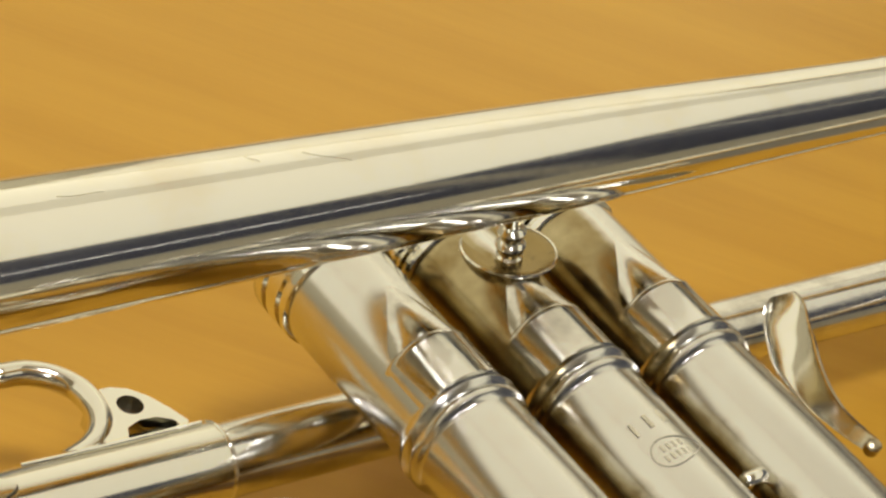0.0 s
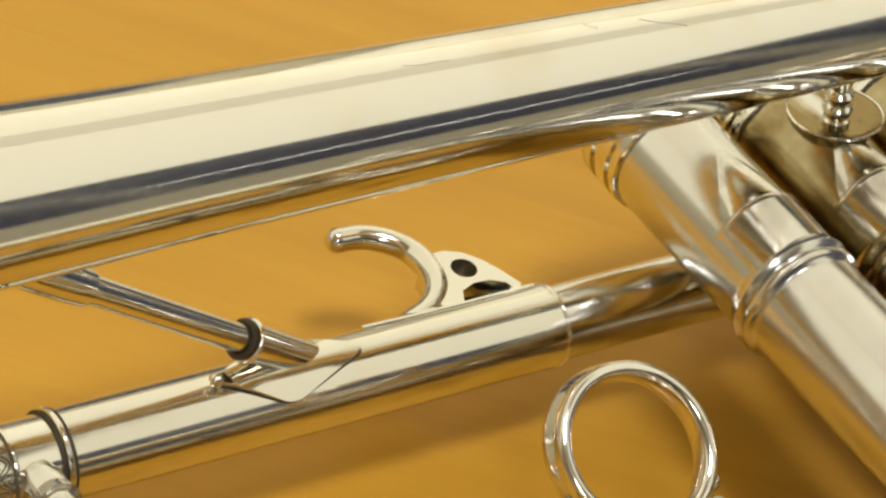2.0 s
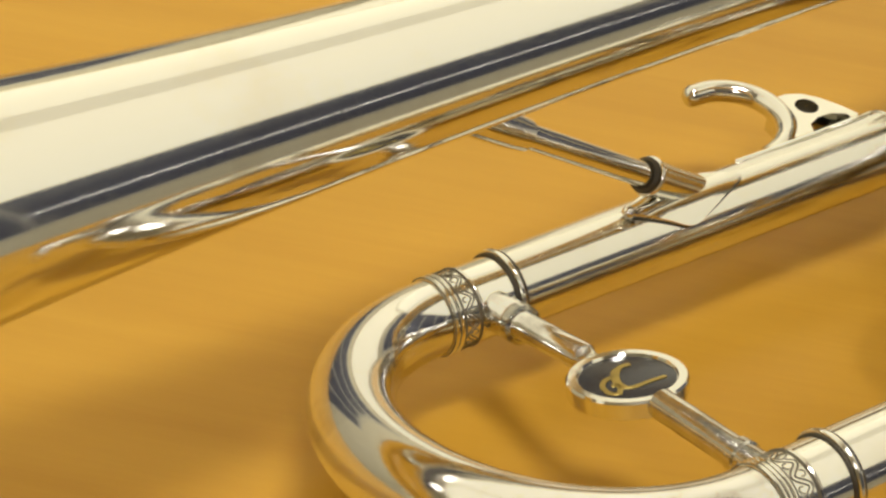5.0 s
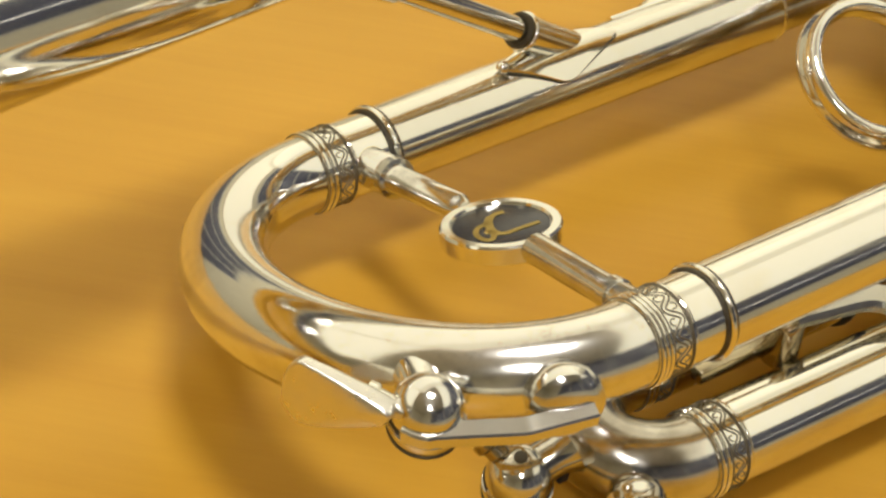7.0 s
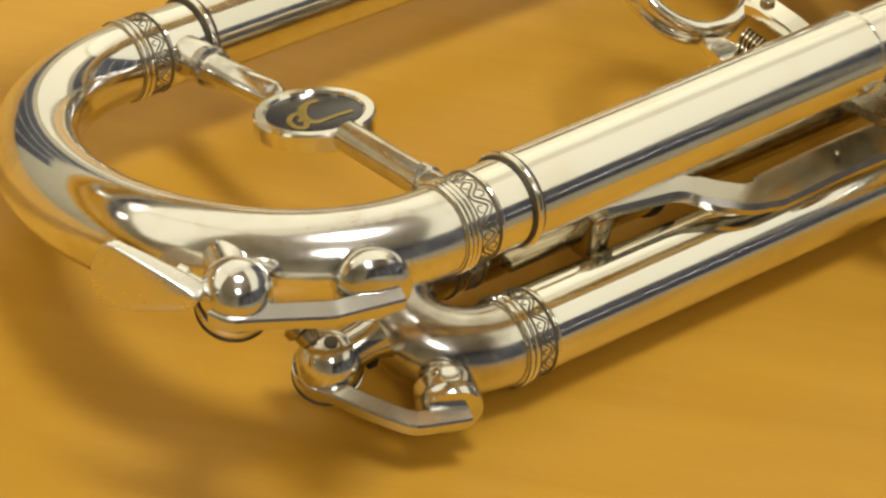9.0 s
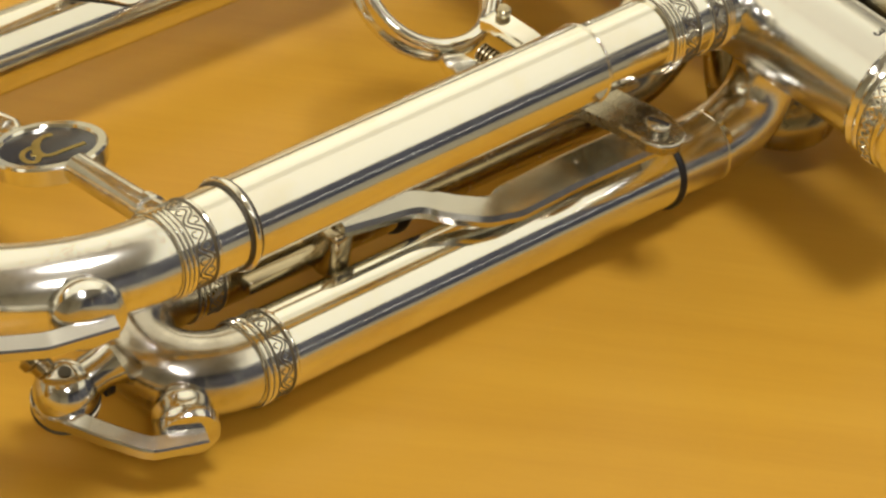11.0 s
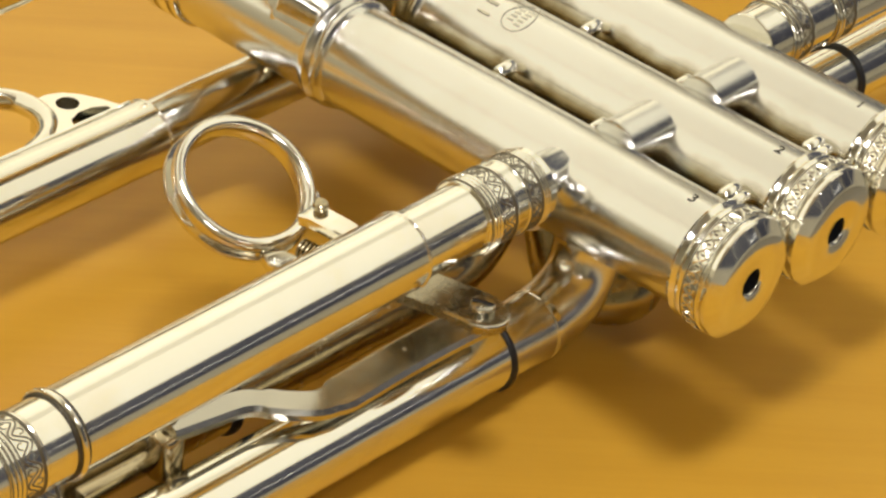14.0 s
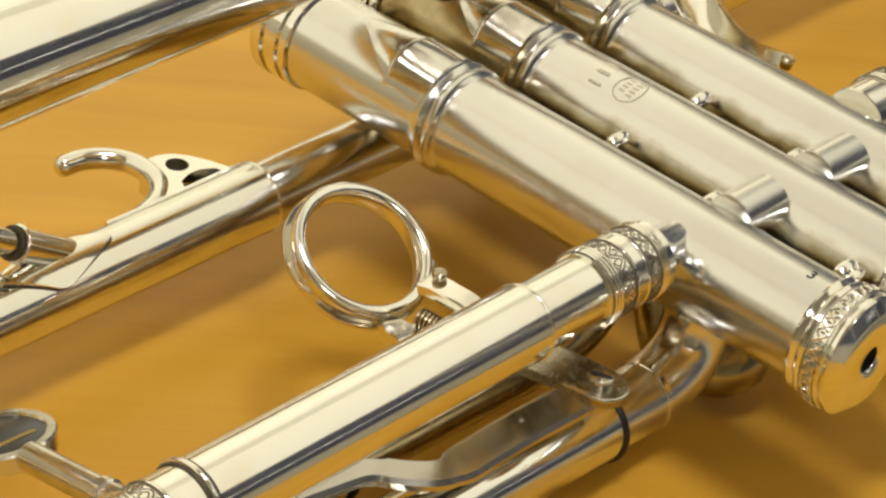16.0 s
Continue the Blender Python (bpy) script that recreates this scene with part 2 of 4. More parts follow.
def tube(bm, pts, radius, seg=28, caps=True, closed=False):
    """A round bar along points; radius is one number or one a point."""
    rings = []
    fr = frames_along(pts)
    for i, (p, t, a, b) in enumerate(fr):
        r = radius[i] if isinstance(radius, (list, tuple)) else radius
        rings.append([bm.verts.new(p + a * (r * math.cos(k * math.tau / seg)) + b * (r * math.sin(k * math.tau / seg))) for k in range(seg)])
    for i in range(len(rings) - 1 + int(closed)):
        u, w = rings[i], rings[(i + 1) % len(rings)]
        for k in range(seg):
            bm.faces.new((u[k], u[(k + 1) % seg], w[(k + 1) % seg], w[k]))
    if caps and not closed:
        bm.faces.new(rings[0])
        bm.faces.new(rings[-1])
    return bm


def lathe(bm, profile, origin, axis, seg=64, caps=True):
    """Turns (distance along the axis, radius) pairs about an axis."""
    o, t = Vector(origin), Vector(axis).normalized()
    a = t.orthogonal().normalized()
    b = t.cross(a)
    rings = []
    for u, r in profile:
        rings.append([bm.verts.new(o + t * u + a * (r * math.cos(k * math.tau / seg)) + b * (r * math.sin(k * math.tau / seg))) for k in range(seg)])
    for u, w in zip(rings, rings[1:]):
        for k in range(seg):
            bm.faces.new((u[k], u[(k + 1) % seg], w[(k + 1) % seg], w[k]))
    if caps:
        bm.faces.new(rings[0])
        bm.faces.new(rings[-1])
    return bm


def torus(bm, centre, axis, major, minor, seg=64, seg2=14):
    o, t = Vector(centre), Vector(axis).normalized()
    a = t.orthogonal().normalized()
    b = t.cross(a)
    rings = []
    for k in range(seg):
        w = a * math.cos(k * math.tau / seg) + b * math.sin(k * math.tau / seg)
        rings.append([bm.verts.new(o + w * (major + minor * math.cos(j * math.tau / seg2)) + t * (minor * math.sin(j * math.tau / seg2))) for j in range(seg2)])
    for k in range(seg):
        u, w = rings[k], rings[(k + 1) % seg]
        for j in range(seg2):
            bm.faces.new((u[j], u[(j + 1) % seg2], w[(j + 1) % seg2], w[j]))
    return bm


def ball(bm, centre, radius, seg=28):
    bmesh.ops.create_uvsphere(bm, u_segments=seg, v_segments=seg // 2, radius=radius, matrix=Matrix.Translation(centre))
    return bm


def slab(bm, centre, size, turn=None, bevel=0.3, seg=2):
    m = Matrix.Translation(centre) @ (turn.to_4x4() if turn else Matrix.Identity(4)) @ Matrix.Diagonal((*size, 1))
    made = bmesh.ops.create_cube(bm, size=1.0, matrix=m)
    if bevel:
        edges = list({e for v in made["verts"] for e in v.link_edges})
        bmesh.ops.bevel(bm, geom=edges, offset=bevel, segments=seg, profile=0.5, affect="EDGES")
    return bm


def strap(bm, pts, width, thick, up, bevel=0.25):
    """A flat bar along points: width lies across, thickness along up."""
    fr = frames_along(pts)
    rings = []
    for i, (p, t, _, _) in enumerate(fr):
        n = up[i] if isinstance(up, list) else up
        n = Vector(n)
        n = (n - t * n.dot(t)).normalized()
        side = t.cross(n)
        w = (width[i] if isinstance(width, (list, tuple)) else width) / 2
        h = thick / 2
        c = min(bevel, h * 0.9)
        prof = [(w, h - c), (w - c, h), (-w + c, h), (-w, h - c), (-w, -h + c), (-w + c, -h), (w - c, -h), (w, -h + c)]
        rings.append([bm.verts.new(p + side * x + n * y) for x, y in prof])
    for u, w in zip(rings, rings[1:]):
        for k in range(8):
            bm.faces.new((u[k], u[(k + 1) % 8], w[(k + 1) % 8], w[k]))
    bm.faces.new(rings[0])
    bm.faces.new(rings[-1])
    return bm


def smooth_path(pts, steps=8):
    """A rounded run through control points."""
    p = [Vector(q) for q in pts]
    p = [p[0] * 2 - p[1], *p, p[-1] * 2 - p[-2]]
    out = []
    for i in range(1, len(p) - 2):
        for s in range(steps):
            t = s / steps
            out.append(0.5 * (2 * p[i] + (p[i + 1] - p[i - 1]) * t + (2 * p[i - 1] - 5 * p[i] + 4 * p[i + 1] - p[i + 2]) * t * t + (3 * p[i] - p[i - 1] - 3 * p[i + 1] + p[i + 2]) * t ** 3))
    return out + [p[-2]]


# ---------------------------------------------------------------- room
def room_box(name, size, centre, mat, label):
    bm = bmesh.new()
    slab(bm, [c * 1000 for c in centre], [s * 1000 for s in size], None, 0)
    return tagged(part(name, bm, mat), label, name.split("_")[0], "", "structure")


wide, deep = EAST - WEST, NORTH - SOUTH
cx, cy, mid = (EAST + WEST) / 2, (NORTH + SOUTH) / 2, (HIGH + LOW_FLOOR) / 2
tall = HIGH - LOW_FLOOR
room_box("floor", (wide + 0.3, deep + 0.3, 0.1), (cx, cy, LOW_FLOOR - 0.05), FLOOR_PAINT, "grey-brown vinyl floor of the room")
room_box("ceiling", (wide + 0.3, deep + 0.3, 0.1), (cx, cy, HIGH + 0.05), CEILING_PAINT, "cream painted ceiling of the room")
room_box("wall_north", (wide + 0.3, 0.15, tall), (cx, NORTH + 0.075, mid), WALL_PAINT, "plain cream painted wall")
room_box("wall_west", (0.15, deep, tall), (WEST - 0.075, cy, mid), WALL_PAINT, "plain cream painted wall")
room_box("wall_east", (0.15, deep, tall), (EAST + 0.075, cy, mid), WALL_PAINT, "plain cream painted wall")
room_box("wall_south", (wide + 0.3, 0.15, tall), (cx, SOUTH - 0.075, mid), WALL_PAINT, "plain cream painted wall")


def window_band(name, m, width, low, high):
    """A dark evening window: a frame proud of the wall round a pane."""
    bm = bmesh.new()
    slab(bm, (0, 0, (low + high) * 500), (width * 1000, 20, (high - low) * 1000), None, 0)
    pane = part(name, bm, DARK_GLASS)
    pane.matrix_world = m
    tagged(pane, "dark window pane in the wall at evening", "window", "", "structure")
    bm = bmesh.new()
    for z in (low, high):
        slab(bm, (0, 6, z * 1000), (width * 1000 + 80, 46, 60), None, 6)
    for k in range(5):
        slab(bm, ((k / 4 - 0.5) * width * 1000, 5, (low + high) * 500), (50, 40, (high - low) * 1000 - 64), None, 6)
    fr = part("window_frame", bm, FRAME_PAINT)
    fr.parent = pane


window_band("window_1", pose(0.35, SOUTH + 0.012, 0), 3.9, 0.12, 1.82)
window_band("window_2", pose(EAST - 0.012, -0.55, 0, 0, 0, 90), 3.5, 0.12, 1.82)
window_band("window_3", pose(0.95, NORTH - 0.012, 0, 0, 0, 180), 2.1, -0.1, 1.1)

# lamp housings and wires, added round the unseen lamps
for lx, ly, lz, turn, wide, long, watts in STRIPS:
    bm = bmesh.new()
    slab(bm, (0, 0, 26), (wide * 1000 + 20, long * 1000 + 40, 40), None, 8)
    lampbody = part("strip_lamp", bm, LAMP_METAL)
    tagged(lampbody, "added white metal housing of an unseen lamp, on wires from the ceiling", "lamp", "strip lamps")
    lampbody.matrix_world = look((lx, ly, lz), (-0.05, 0.06, 0.03)) @ pose(0, 0, 0, 0, 0, turn)
    for s_end in (-1, 1):
        end = lampbody.matrix_world @ Vector((0, s_end * long * 0.42, 0.04))
        bm = tube(bmesh.new(), [end * 1000, (end.x * 1000, end.y * 1000, HIGH * 1000 - 1)], 3, 8)
        wire = part("wire", bm, LAMP_METAL)
        wire.parent = lampbody
        wire.matrix_parent_inverse = lampbody.matrix_world.inverted()

# ---------------------------------------------------------------- table
bm = bmesh.new()
slab(bm, (0, 0, -15), (1200, 1500, 30), None, 4, 3)
table_top = part("table", bm, WOOD)
tagged(table_top, "varnished orange beech table top, smooth and slightly glossy", "table")
table_top.matrix_world = pose(-0.368, 0.359, TABLE_Z, 0, 0, -44)
for sx in (-1, 1):
    for sy in (-1, 1):
        bm = bmesh.new()
        slab(bm, (sx * 540, sy * 690, -30 - 345), (60, 60, 690), None, 4)
        leg = part("leg", bm, WOOD)
        leg.parent = table_top

# ---------------------------------------------------------------- trumpet
trumpet = new("trumpet")
trumpet.empty_display_size = 0.05
trumpet.location = (0, 0.06, TABLE_Z)
tagged(trumpet, "silver-plated trumpet lying on its side on the wooden table", "trumpet")

# run of the long tubes: (y, z, dy/dx, dz/dx, radius)
LP = (111.76, 23.28, 0.0055, 0.0078, 6.45)
LOW = (36.99, 46.72, 0.0053, 0.0032, 6.32)
S3 = (36.64, 15.55, -0.0109, -0.0023, 6.53)
S3B = (54.0, 18.2, -0.0109, -0.0023, 6.0)
BELL = (114.25, 69.5, 0.0024, 0.0033, 0)
VALVE_X = (0.0, 22.9, 45.75)
VALVE_Z, VALVE_R = 42.0, 9.25


def on(line, x):
    return Vector((x, line[0] + line[2] * x, line[1] + line[3] * x))


def way(line):
    return Vector((1, line[2], line[3])).normalized()


def straight(name, line, x0, x1, r, mat, parent, label="", seg=64):
    """A straight length of tube with slightly rolled ends."""
    n = x1 - x0
    bm = lathe(bmesh.new(), [(0, r - 0.7), (0, r - 0.15), (0.15, r), (n - 0.15, r), (n, r - 0.15), (n, r - 0.7)], on(line, x0), way(line), seg)
    return part(name, bm, mat, parent, label)


def bead(name, line, x, r, minor, parent, mat=None):
    return part(name, torus(bmesh.new(), on(line, x), way(line), r, minor), mat or SILVER, parent)


def running_scroll(o, t, a, b, c0, r, units, amp, parent, lift=0.0, line=0.14, grooves=()):
    """A running scroll cut round a band: a wavy strand between two dark cuts, with a curl in every hollow."""
    pitch = math.tau * r / units

    def place(x, y, h=0.0):
        k = x / r
        return o + t * (c0 + y) + (a * math.cos(k) + b * math.sin(k)) * (r + lift + h)

    dark, n = bmesh.new(), units * 14
    half = amp * 0.26
    for side in (-1, 1):
        run = []
        for k in range(n):
            ph = units * k * math.tau / n
            slope = amp * 0.74 * math.cos(ph) * math.tau / pitch
            w = math.hypot(1, slope)
            run.append(place(pitch * units * k / n - side * half * slope / w, amp * 0.74 * math.sin(ph) + side * half / w))
        tube(dark, run, line, 5, False, True)
    for k in range(units):
        for up in (-1, 1):
            mid = (k + (0.25 if up < 0 else 0.75)) * pitch
            curl = []
            for j in range(9):
                q = radians(190 - 30 * j)
                w = amp * 0.46 * (1 - j / 26)
                curl.append(place(mid + up * w * math.cos(q), up * (amp * 0.52 + w * math.sin(q))))
            tube(dark, curl, line * 0.85, 5)
    for edge in (-1, 1):
        tube(dark, [place(math.tau * r * k / 72, edge * (amp + 0.32)) for k in range(72)], line * 0.9, 5, False, True)
    for u in grooves:
        tube(dark, [place(math.tau * r * k / 72, u - c0, 0.14) for k in range(72)], 0.12, 5, False, True)
    tagged(part("scroll_line", dark, SCROLL, parent), kind="stuff")


def cap_knurl(o, t, a, b, c0, r, units, amp, parent):
    """Crossing raised strands round the rim of a cap, with dark cuts beneath them."""
    n = units * 12
    for sign, name in ((1, "knurl_strand"), (-1, "knurl_strand")):
        bm = bmesh.new()
        run = []
        for k in range(n):
            q = k * math.tau / n
            run.append(o + t * (c0 + sign * amp * math.sin(units * q)) + (a * math.cos(q) + b * math.sin(q)) * (r + 0.04))
        tube(bm, run, 0.2, 6, False, True)
        part(name, bm, SILVER, parent)
    dark = bmesh.new()
    for edge in (-1, 1):
        tube(dark, [o + t * (c0 + edge * (amp + 0.38)) + (a * math.cos(k * math.tau / 72) + b * math.sin(k * math.tau / 72)) * r for k in range(72)], 0.1, 5, False, True)
    for k in range(units * 2):
        q = (k + 0.5) * math.pi / units
        tube(dark, [o + t * (c0 + v) + (a * math.cos(q) + b * math.sin(q)) * (r + 0.01) for v in (-amp * 0.35, amp * 0.35)], 0.2, 5)
    tagged(part("knurl_cut", dark, SCROLL, parent), kind="stuff")


def scroll_band(line_o, axis, u0, u1, r, parent, units=10, lines=0):
    """A ferrule with raised edge lines and a running scroll round it."""
    o, t = Vector(line_o), Vector(axis).normalized()
    a = t.orthogonal().normalized()
    b = t.cross(a)
    w = u1 - u0
    z0, z1 = u0 + 0.34 * w, u1 - 0.15 * w
    prof = [(u0 - 0.3, r - 0.5), (u0, r + 0.05)]
    lines = lines or (3 if w > 6.2 else 2)
    e = min(0.3, (z0 - u0) / lines * 0.42)
    for k in range(lines):
        m = u0 + (z0 - u0) * (k + 0.5) / lines
        prof += [(m - e, r + 0.04), (m - e * 0.4, r + 0.27), (m + e * 0.4, r + 0.27), (m + e, r + 0.04)]
    prof += [(z0 + 0.05, r - 0.08), (z0 + 0.2, r - 0.1), (z1 - 0.2, r - 0.1), (z1 - 0.05, r - 0.08)]
    m = (z1 + u1) / 2
    prof += [(m - 0.25, r - 0.02), (m - 0.1, r + 0.08), (m + 0.1, r + 0.08), (m + 0.25, r - 0.02), (u1 + 0.15, r - 0.5)]
    band = part("scroll_ferrule", lathe(bmesh.new(), prof, o, t, 96), SILVER, parent, "silver ferrule with an engraved running scroll", 50)
    running_scroll(o, t, a, b, (z0 + z1) / 2, r - 0.1, units, (z1 - z0) / 2 - 0.5, band if parent is trumpet else parent, 0.01, grooves=[u0 + (z0 - u0) * k / lines for k in range(lines + 1)] + [z1 + 0.05])
    return band


# ---- bell
def bell_radius(u):
    r = 8.98 + 0.01639 * u - 5.96e-5 * u * u + 7.73e-7 * u ** 3 if u < 205 else 0
    if u >= 205:
        s = (u - 205) / 135.0
        r = 16.4 + 135.0 * 0.092 * s + 32.7 * s ** 4.2
    return max(r, 6.6 if u < -40 else r)


us = [-150, -120, -95, -70] + list(range(-60, 205, 8)) + list(range(205, 333, 4)) + [334, 336, 338, 339.5]
outer = [(-u, bell_radius(u)) for u in us]
inner = [(-u, bell_radius(u) - 0.6) for u in reversed(us)]
bm = lathe(bmesh.new(), outer + inner, on(BELL, 0), way(BELL), 96, False)
bell = part("bell", bm, BELL_SILVER, trumpet, "long polished silver bell tube widening to the flare")
part("bell_rim", torus(bmesh.new(), on(BELL, -339.6), way(BELL), bell_radius(339.5) - 0.1, 1.1), SILVER, bell)

# hairline scratches in the plating
def on_bell(x, deg):
    k, u = radians(deg), -x
    return on(BELL, x) + Vector((0, -math.sin(k), math.cos(k))) * (bell_radius(u) + 0.01)


for x0, d0, x1, d1 in ((-24, 2, -17, 20), (-33, -4, -31.5, 6), (-64, 8, -57, 12)):
    part("scratch", tube(bmesh.new(), [on_bell(x0 + (x1 - x0) * k / 6, d0 + (d1 - d0) * k / 6 + 1.2 * math.sin(k * 0.9)) for k in range(7)], 0.045, 5), STAMP, bell)

# ---- valve casings, numbered from the bell end
def casing(x, digit, wear):
    o, ax = (x, 0, VALVE_Z), (0, 1, 0)
    R = VALVE_R
    prof = [(8.6, R - 0.6), (8.6, R), (85.8, R), (86.2, R), (86.4, R + 0.1), (86.9, R + 0.75), (87.7, R + 0.95), (88.5, R + 0.6), (88.8, R + 0.25), (89.1, R + 0.6), (89.8, R + 1.0), (90.6, R + 0.85), (91.2, R + 0.25), (91.6, R + 0.1), (92, R + 0.1), (92.4, R + 0.1), (121.6, R + 0.1), (121.8, R - 0.4)]
    body = part("valve_casing", lathe(bmesh.new(), prof, o, ax, 96), aged_shaded_casing("aged_shaded_casing_silver", x, *wear), trumpet, "satin-worn silver valve casing with a ringed joint")
    # bottom cap
    C = 10.5
    prof = [(9.6, R + 0.05), (9.5, R + 0.6), (8.9, R + 0.95), (8.3, R + 0.6), (8.1, R + 0.45), (7.8, R + 0.8), (7.2, R + 1.05), (6.6, R + 0.75), (6.4, C - 0.1), (3.3, C - 0.05), (3.1, C - 0.35), (2.8, C - 0.4), (2.6, C - 0.1), (2.1, C), (1.6, C - 0.1), (0.25, C - 1.9), (0.0, C - 2.4), (0.0, 2.75), (0.2, 2.4), (0.5, 2.25)]
    cap = part("bottom_cap", lathe(bmesh.new(), prof, o, ax, 96, False), SILVER, body, "polished bottom valve cap with a vent hole")
    cap_knurl(Vector((x, 0, VALVE_Z)), Vector((0, 1, 0)), Vector((1, 0, 0)), Vector((0, 0, -1)), 4.9, C - 0.08, 17, 0.95, body)
    # black lining that paints the shade inside the vent hole
    part("vent_hole_shade", lathe(bmesh.new(), [(0.4, 2.29), (5.0, 2.2), (5.05, 0.1)], o, ax, 32, False), RUBBER, body)
    # top cap
    prof = [(121.8, R + 0.1), (122.2, R + 0.7), (123.2, R + 0.8), (123.7, R + 0.3), (124.1, R + 0.3), (124.6, R + 0.75), (127.0, R + 0.8), (127.5, R + 0.25), (127.9, R + 0.25), (128.4, R + 0.75), (130.6, R + 0.7), (131.4, R + 0.1), (131.8, R - 1.5), (132.2, 3.0), (132.2, 0.2)]
    part("top_cap", lathe(bmesh.new(), prof, o, ax, 80), SILVER, body, "ringed silver top valve cap")
    # port knuckle: a short sleeve above the joint, then a long nose that sinks into the casing
    bm = bmesh.new()
    run = ((90.6, 8.0), (98.8, 8.0), (99.2, 8.12), (99.9, 8.12), (100.3, 7.9), (100.6, 7.4))
    tube(bm, [(x - 0.3, y, VALVE_Z + 2.75) for y, _ in run], [r for _, r in run], 56)
    part("port_sleeve", bm, WORN, body)
    bm = bmesh.new()
    nose = []
    for k in range(15):
        f = k / 14
        r = 7.55 * (1 - 0.78 * f ** 1.5)
        nose.append((100.2 + 15.5 * f, R + 0.1 - r + 1.35 * (1 - f ** 1.6) - 0.12 * f, r))
    tube(bm, [(x - 0.3, y, VALVE_Z + lift) for y, lift, _ in nose], [r for _, _, r in nose], 56)
    part("port_knuckle", bm, DULL, body)
    # stamped figure
    cu = bpy.data.curves.new("figure", "FONT")
    cu.body, cu.size, cu.extrude, cu.align_x, cu.align_y = digit, 3.1, 0.08, "CENTER", "CENTER"
    tmp = new("figure_tmp", cu)
    me = bpy.data.meshes.new_from_object(tmp.evaluated_get(bpy.context.evaluated_depsgraph_get()))
    bpy.data.objects.remove(tmp)
    me.transform(Matrix.Diagonal((0.001, 0.001, 0.001, 1)) @ Matrix.Translation((x - 0.6, 13.4, VALVE_Z + R + 0.03)) @ pose(0, 0, 0, 0, 0, -86))
    for v in me.vertices:
        dx = v.co.x - x * 0.001
        v.co.z = VALVE_Z * 0.001 + math.sqrt((R * 0.001 + 0.00006) ** 2 - dx * dx) + (v.co.z - VALVE_Z * 0.001 - R * 0.001) * 0.3
    me.materials.append(STRUCK)
    fig = new("stamped_figure", me)
    fig.parent = body
    return body


# tarnish and painted shade: where they start and are full on either flank, and how far they spread above the ringed
# joint
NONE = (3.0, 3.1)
AGED_SHADED = [(NONE, (0.8, 1.0), 0.1), ((0.8, 1.0), (0.8, 1.0), 0.75), ((0.8, 1.0), (1.2, 1.6), 0.7)]
casings = [casing(x, d, w) for x, d, w in zip(VALVE_X, "321", AGED_SHADED)]


def surface(x, y, across, lift=0.03):
    """A place on the top of a casing at an arc length across from its crown."""
    a = across / VALVE_R
    return Vector((x + (VALVE_R + lift) * math.sin(a), y, VALVE_Z + (VALVE_R + lift) * math.cos(a)))


# worn maker's stamp (a drop-shaped outline with rows of bars) and serial figures (bars) on the middle casing
bm = bmesh.new()
drop = []
for k in range(48):
    q = k * math.tau / 48
    drop.append(surface(VALVE_X[1], 68.6 + 2.5 * math.sin(q) * (1 - 0.42 * math.cos(q)), -1.2 + 4.3 * math.cos(q)))
tube(bm, drop, 0.13, 6, False, True)
part("stamped_outline", bm, STAMP, casings[1], "worn drop-shaped stamp outline")
for row, count in ((0.95, 4), (-0.85, 5)):
    for k in range(count):
        across = -3.6 + 1.05 * k + 0.25 * row
        strap_bm = strap(bmesh.new(), [surface(VALVE_X[1], 68.6 + row + d, across) for d in (-0.6, 0.6)], 0.5, 0.1, (0, 0, 1), 0.03)
        part("stamped_bar", strap_bm, STAMP, casings[1])
for k, across in enumerate((-4.6, -1.9, 0.8)):
    bar_bm = strap(bmesh.new(), [surface(VALVE_X[1], 74.6 + 0.3 * k + d, across) for d in (-1.3, 1.3)], 0.9, 0.12, (0, 0, 1), 0.03)
    part("stamped_bar", bar_bm, STAMP, casings[1])

# barrels that tie the casings together
for x0, x1 in zip(VALVE_X, VALVE_X[1:]):
    bm = lathe(bmesh.new(), [(-5.6, 3.6), (-5.2, 4.4), (5.2, 4.4), (5.6, 3.6)], ((x0 + x1) / 2, 34.6, 47.6), (1, 0, 0), 40)
    part("casing_brace", bm, SATIN, trumpet, "short silver barrel between two casings")
    for y, z, r in ((14.5, 46.5, 1.5), (12.6, 46.2, 1.1), (63.0, 46.5, 1.4), (42.0, 45.5, 1.2)):
        bm = lathe(bmesh.new(), [(-2.0, r * 0.8), (-1.6, r), (1.6, r), (2.0, r * 0.8)], ((x0 + x1) / 2, y, z), (1, 0, 0.1), 20)
        part("solder_stud", bm, SILVER, trumpet)

# ---- leadpipe
lead = straight("leadpipe", LP, -100, 175, 5.75, DULL, trumpet, "slim silver leadpipe")
sleeve = straight("leadpipe_sleeve", LP, -107.4, -24.4, LP[4], HANDLED, trumpet, "polished outer sleeve of the leadpipe")
bead("end_bead", LP, -107.2, LP[4] + 0.12, 0.52, sleeve)
bead("bead_seam", LP, -106.4, LP[4] + 0.02, 0.24, sleeve, ENGRAVED)
bead("bead_seam", LP, -108.0, LP[4] - 0.06, 0.3, sleeve, ENGRAVED)
bead("end_bead", LP, -24.5, LP[4] - 0.1, 0.35, sleeve)

# diamond flange on the leadpipe
def flange_place(x, deg, h):
    k = radians(deg)
    return on(LP, x) + Vector((0, -math.sin(k), math.cos(k))) * (LP[4] + h)


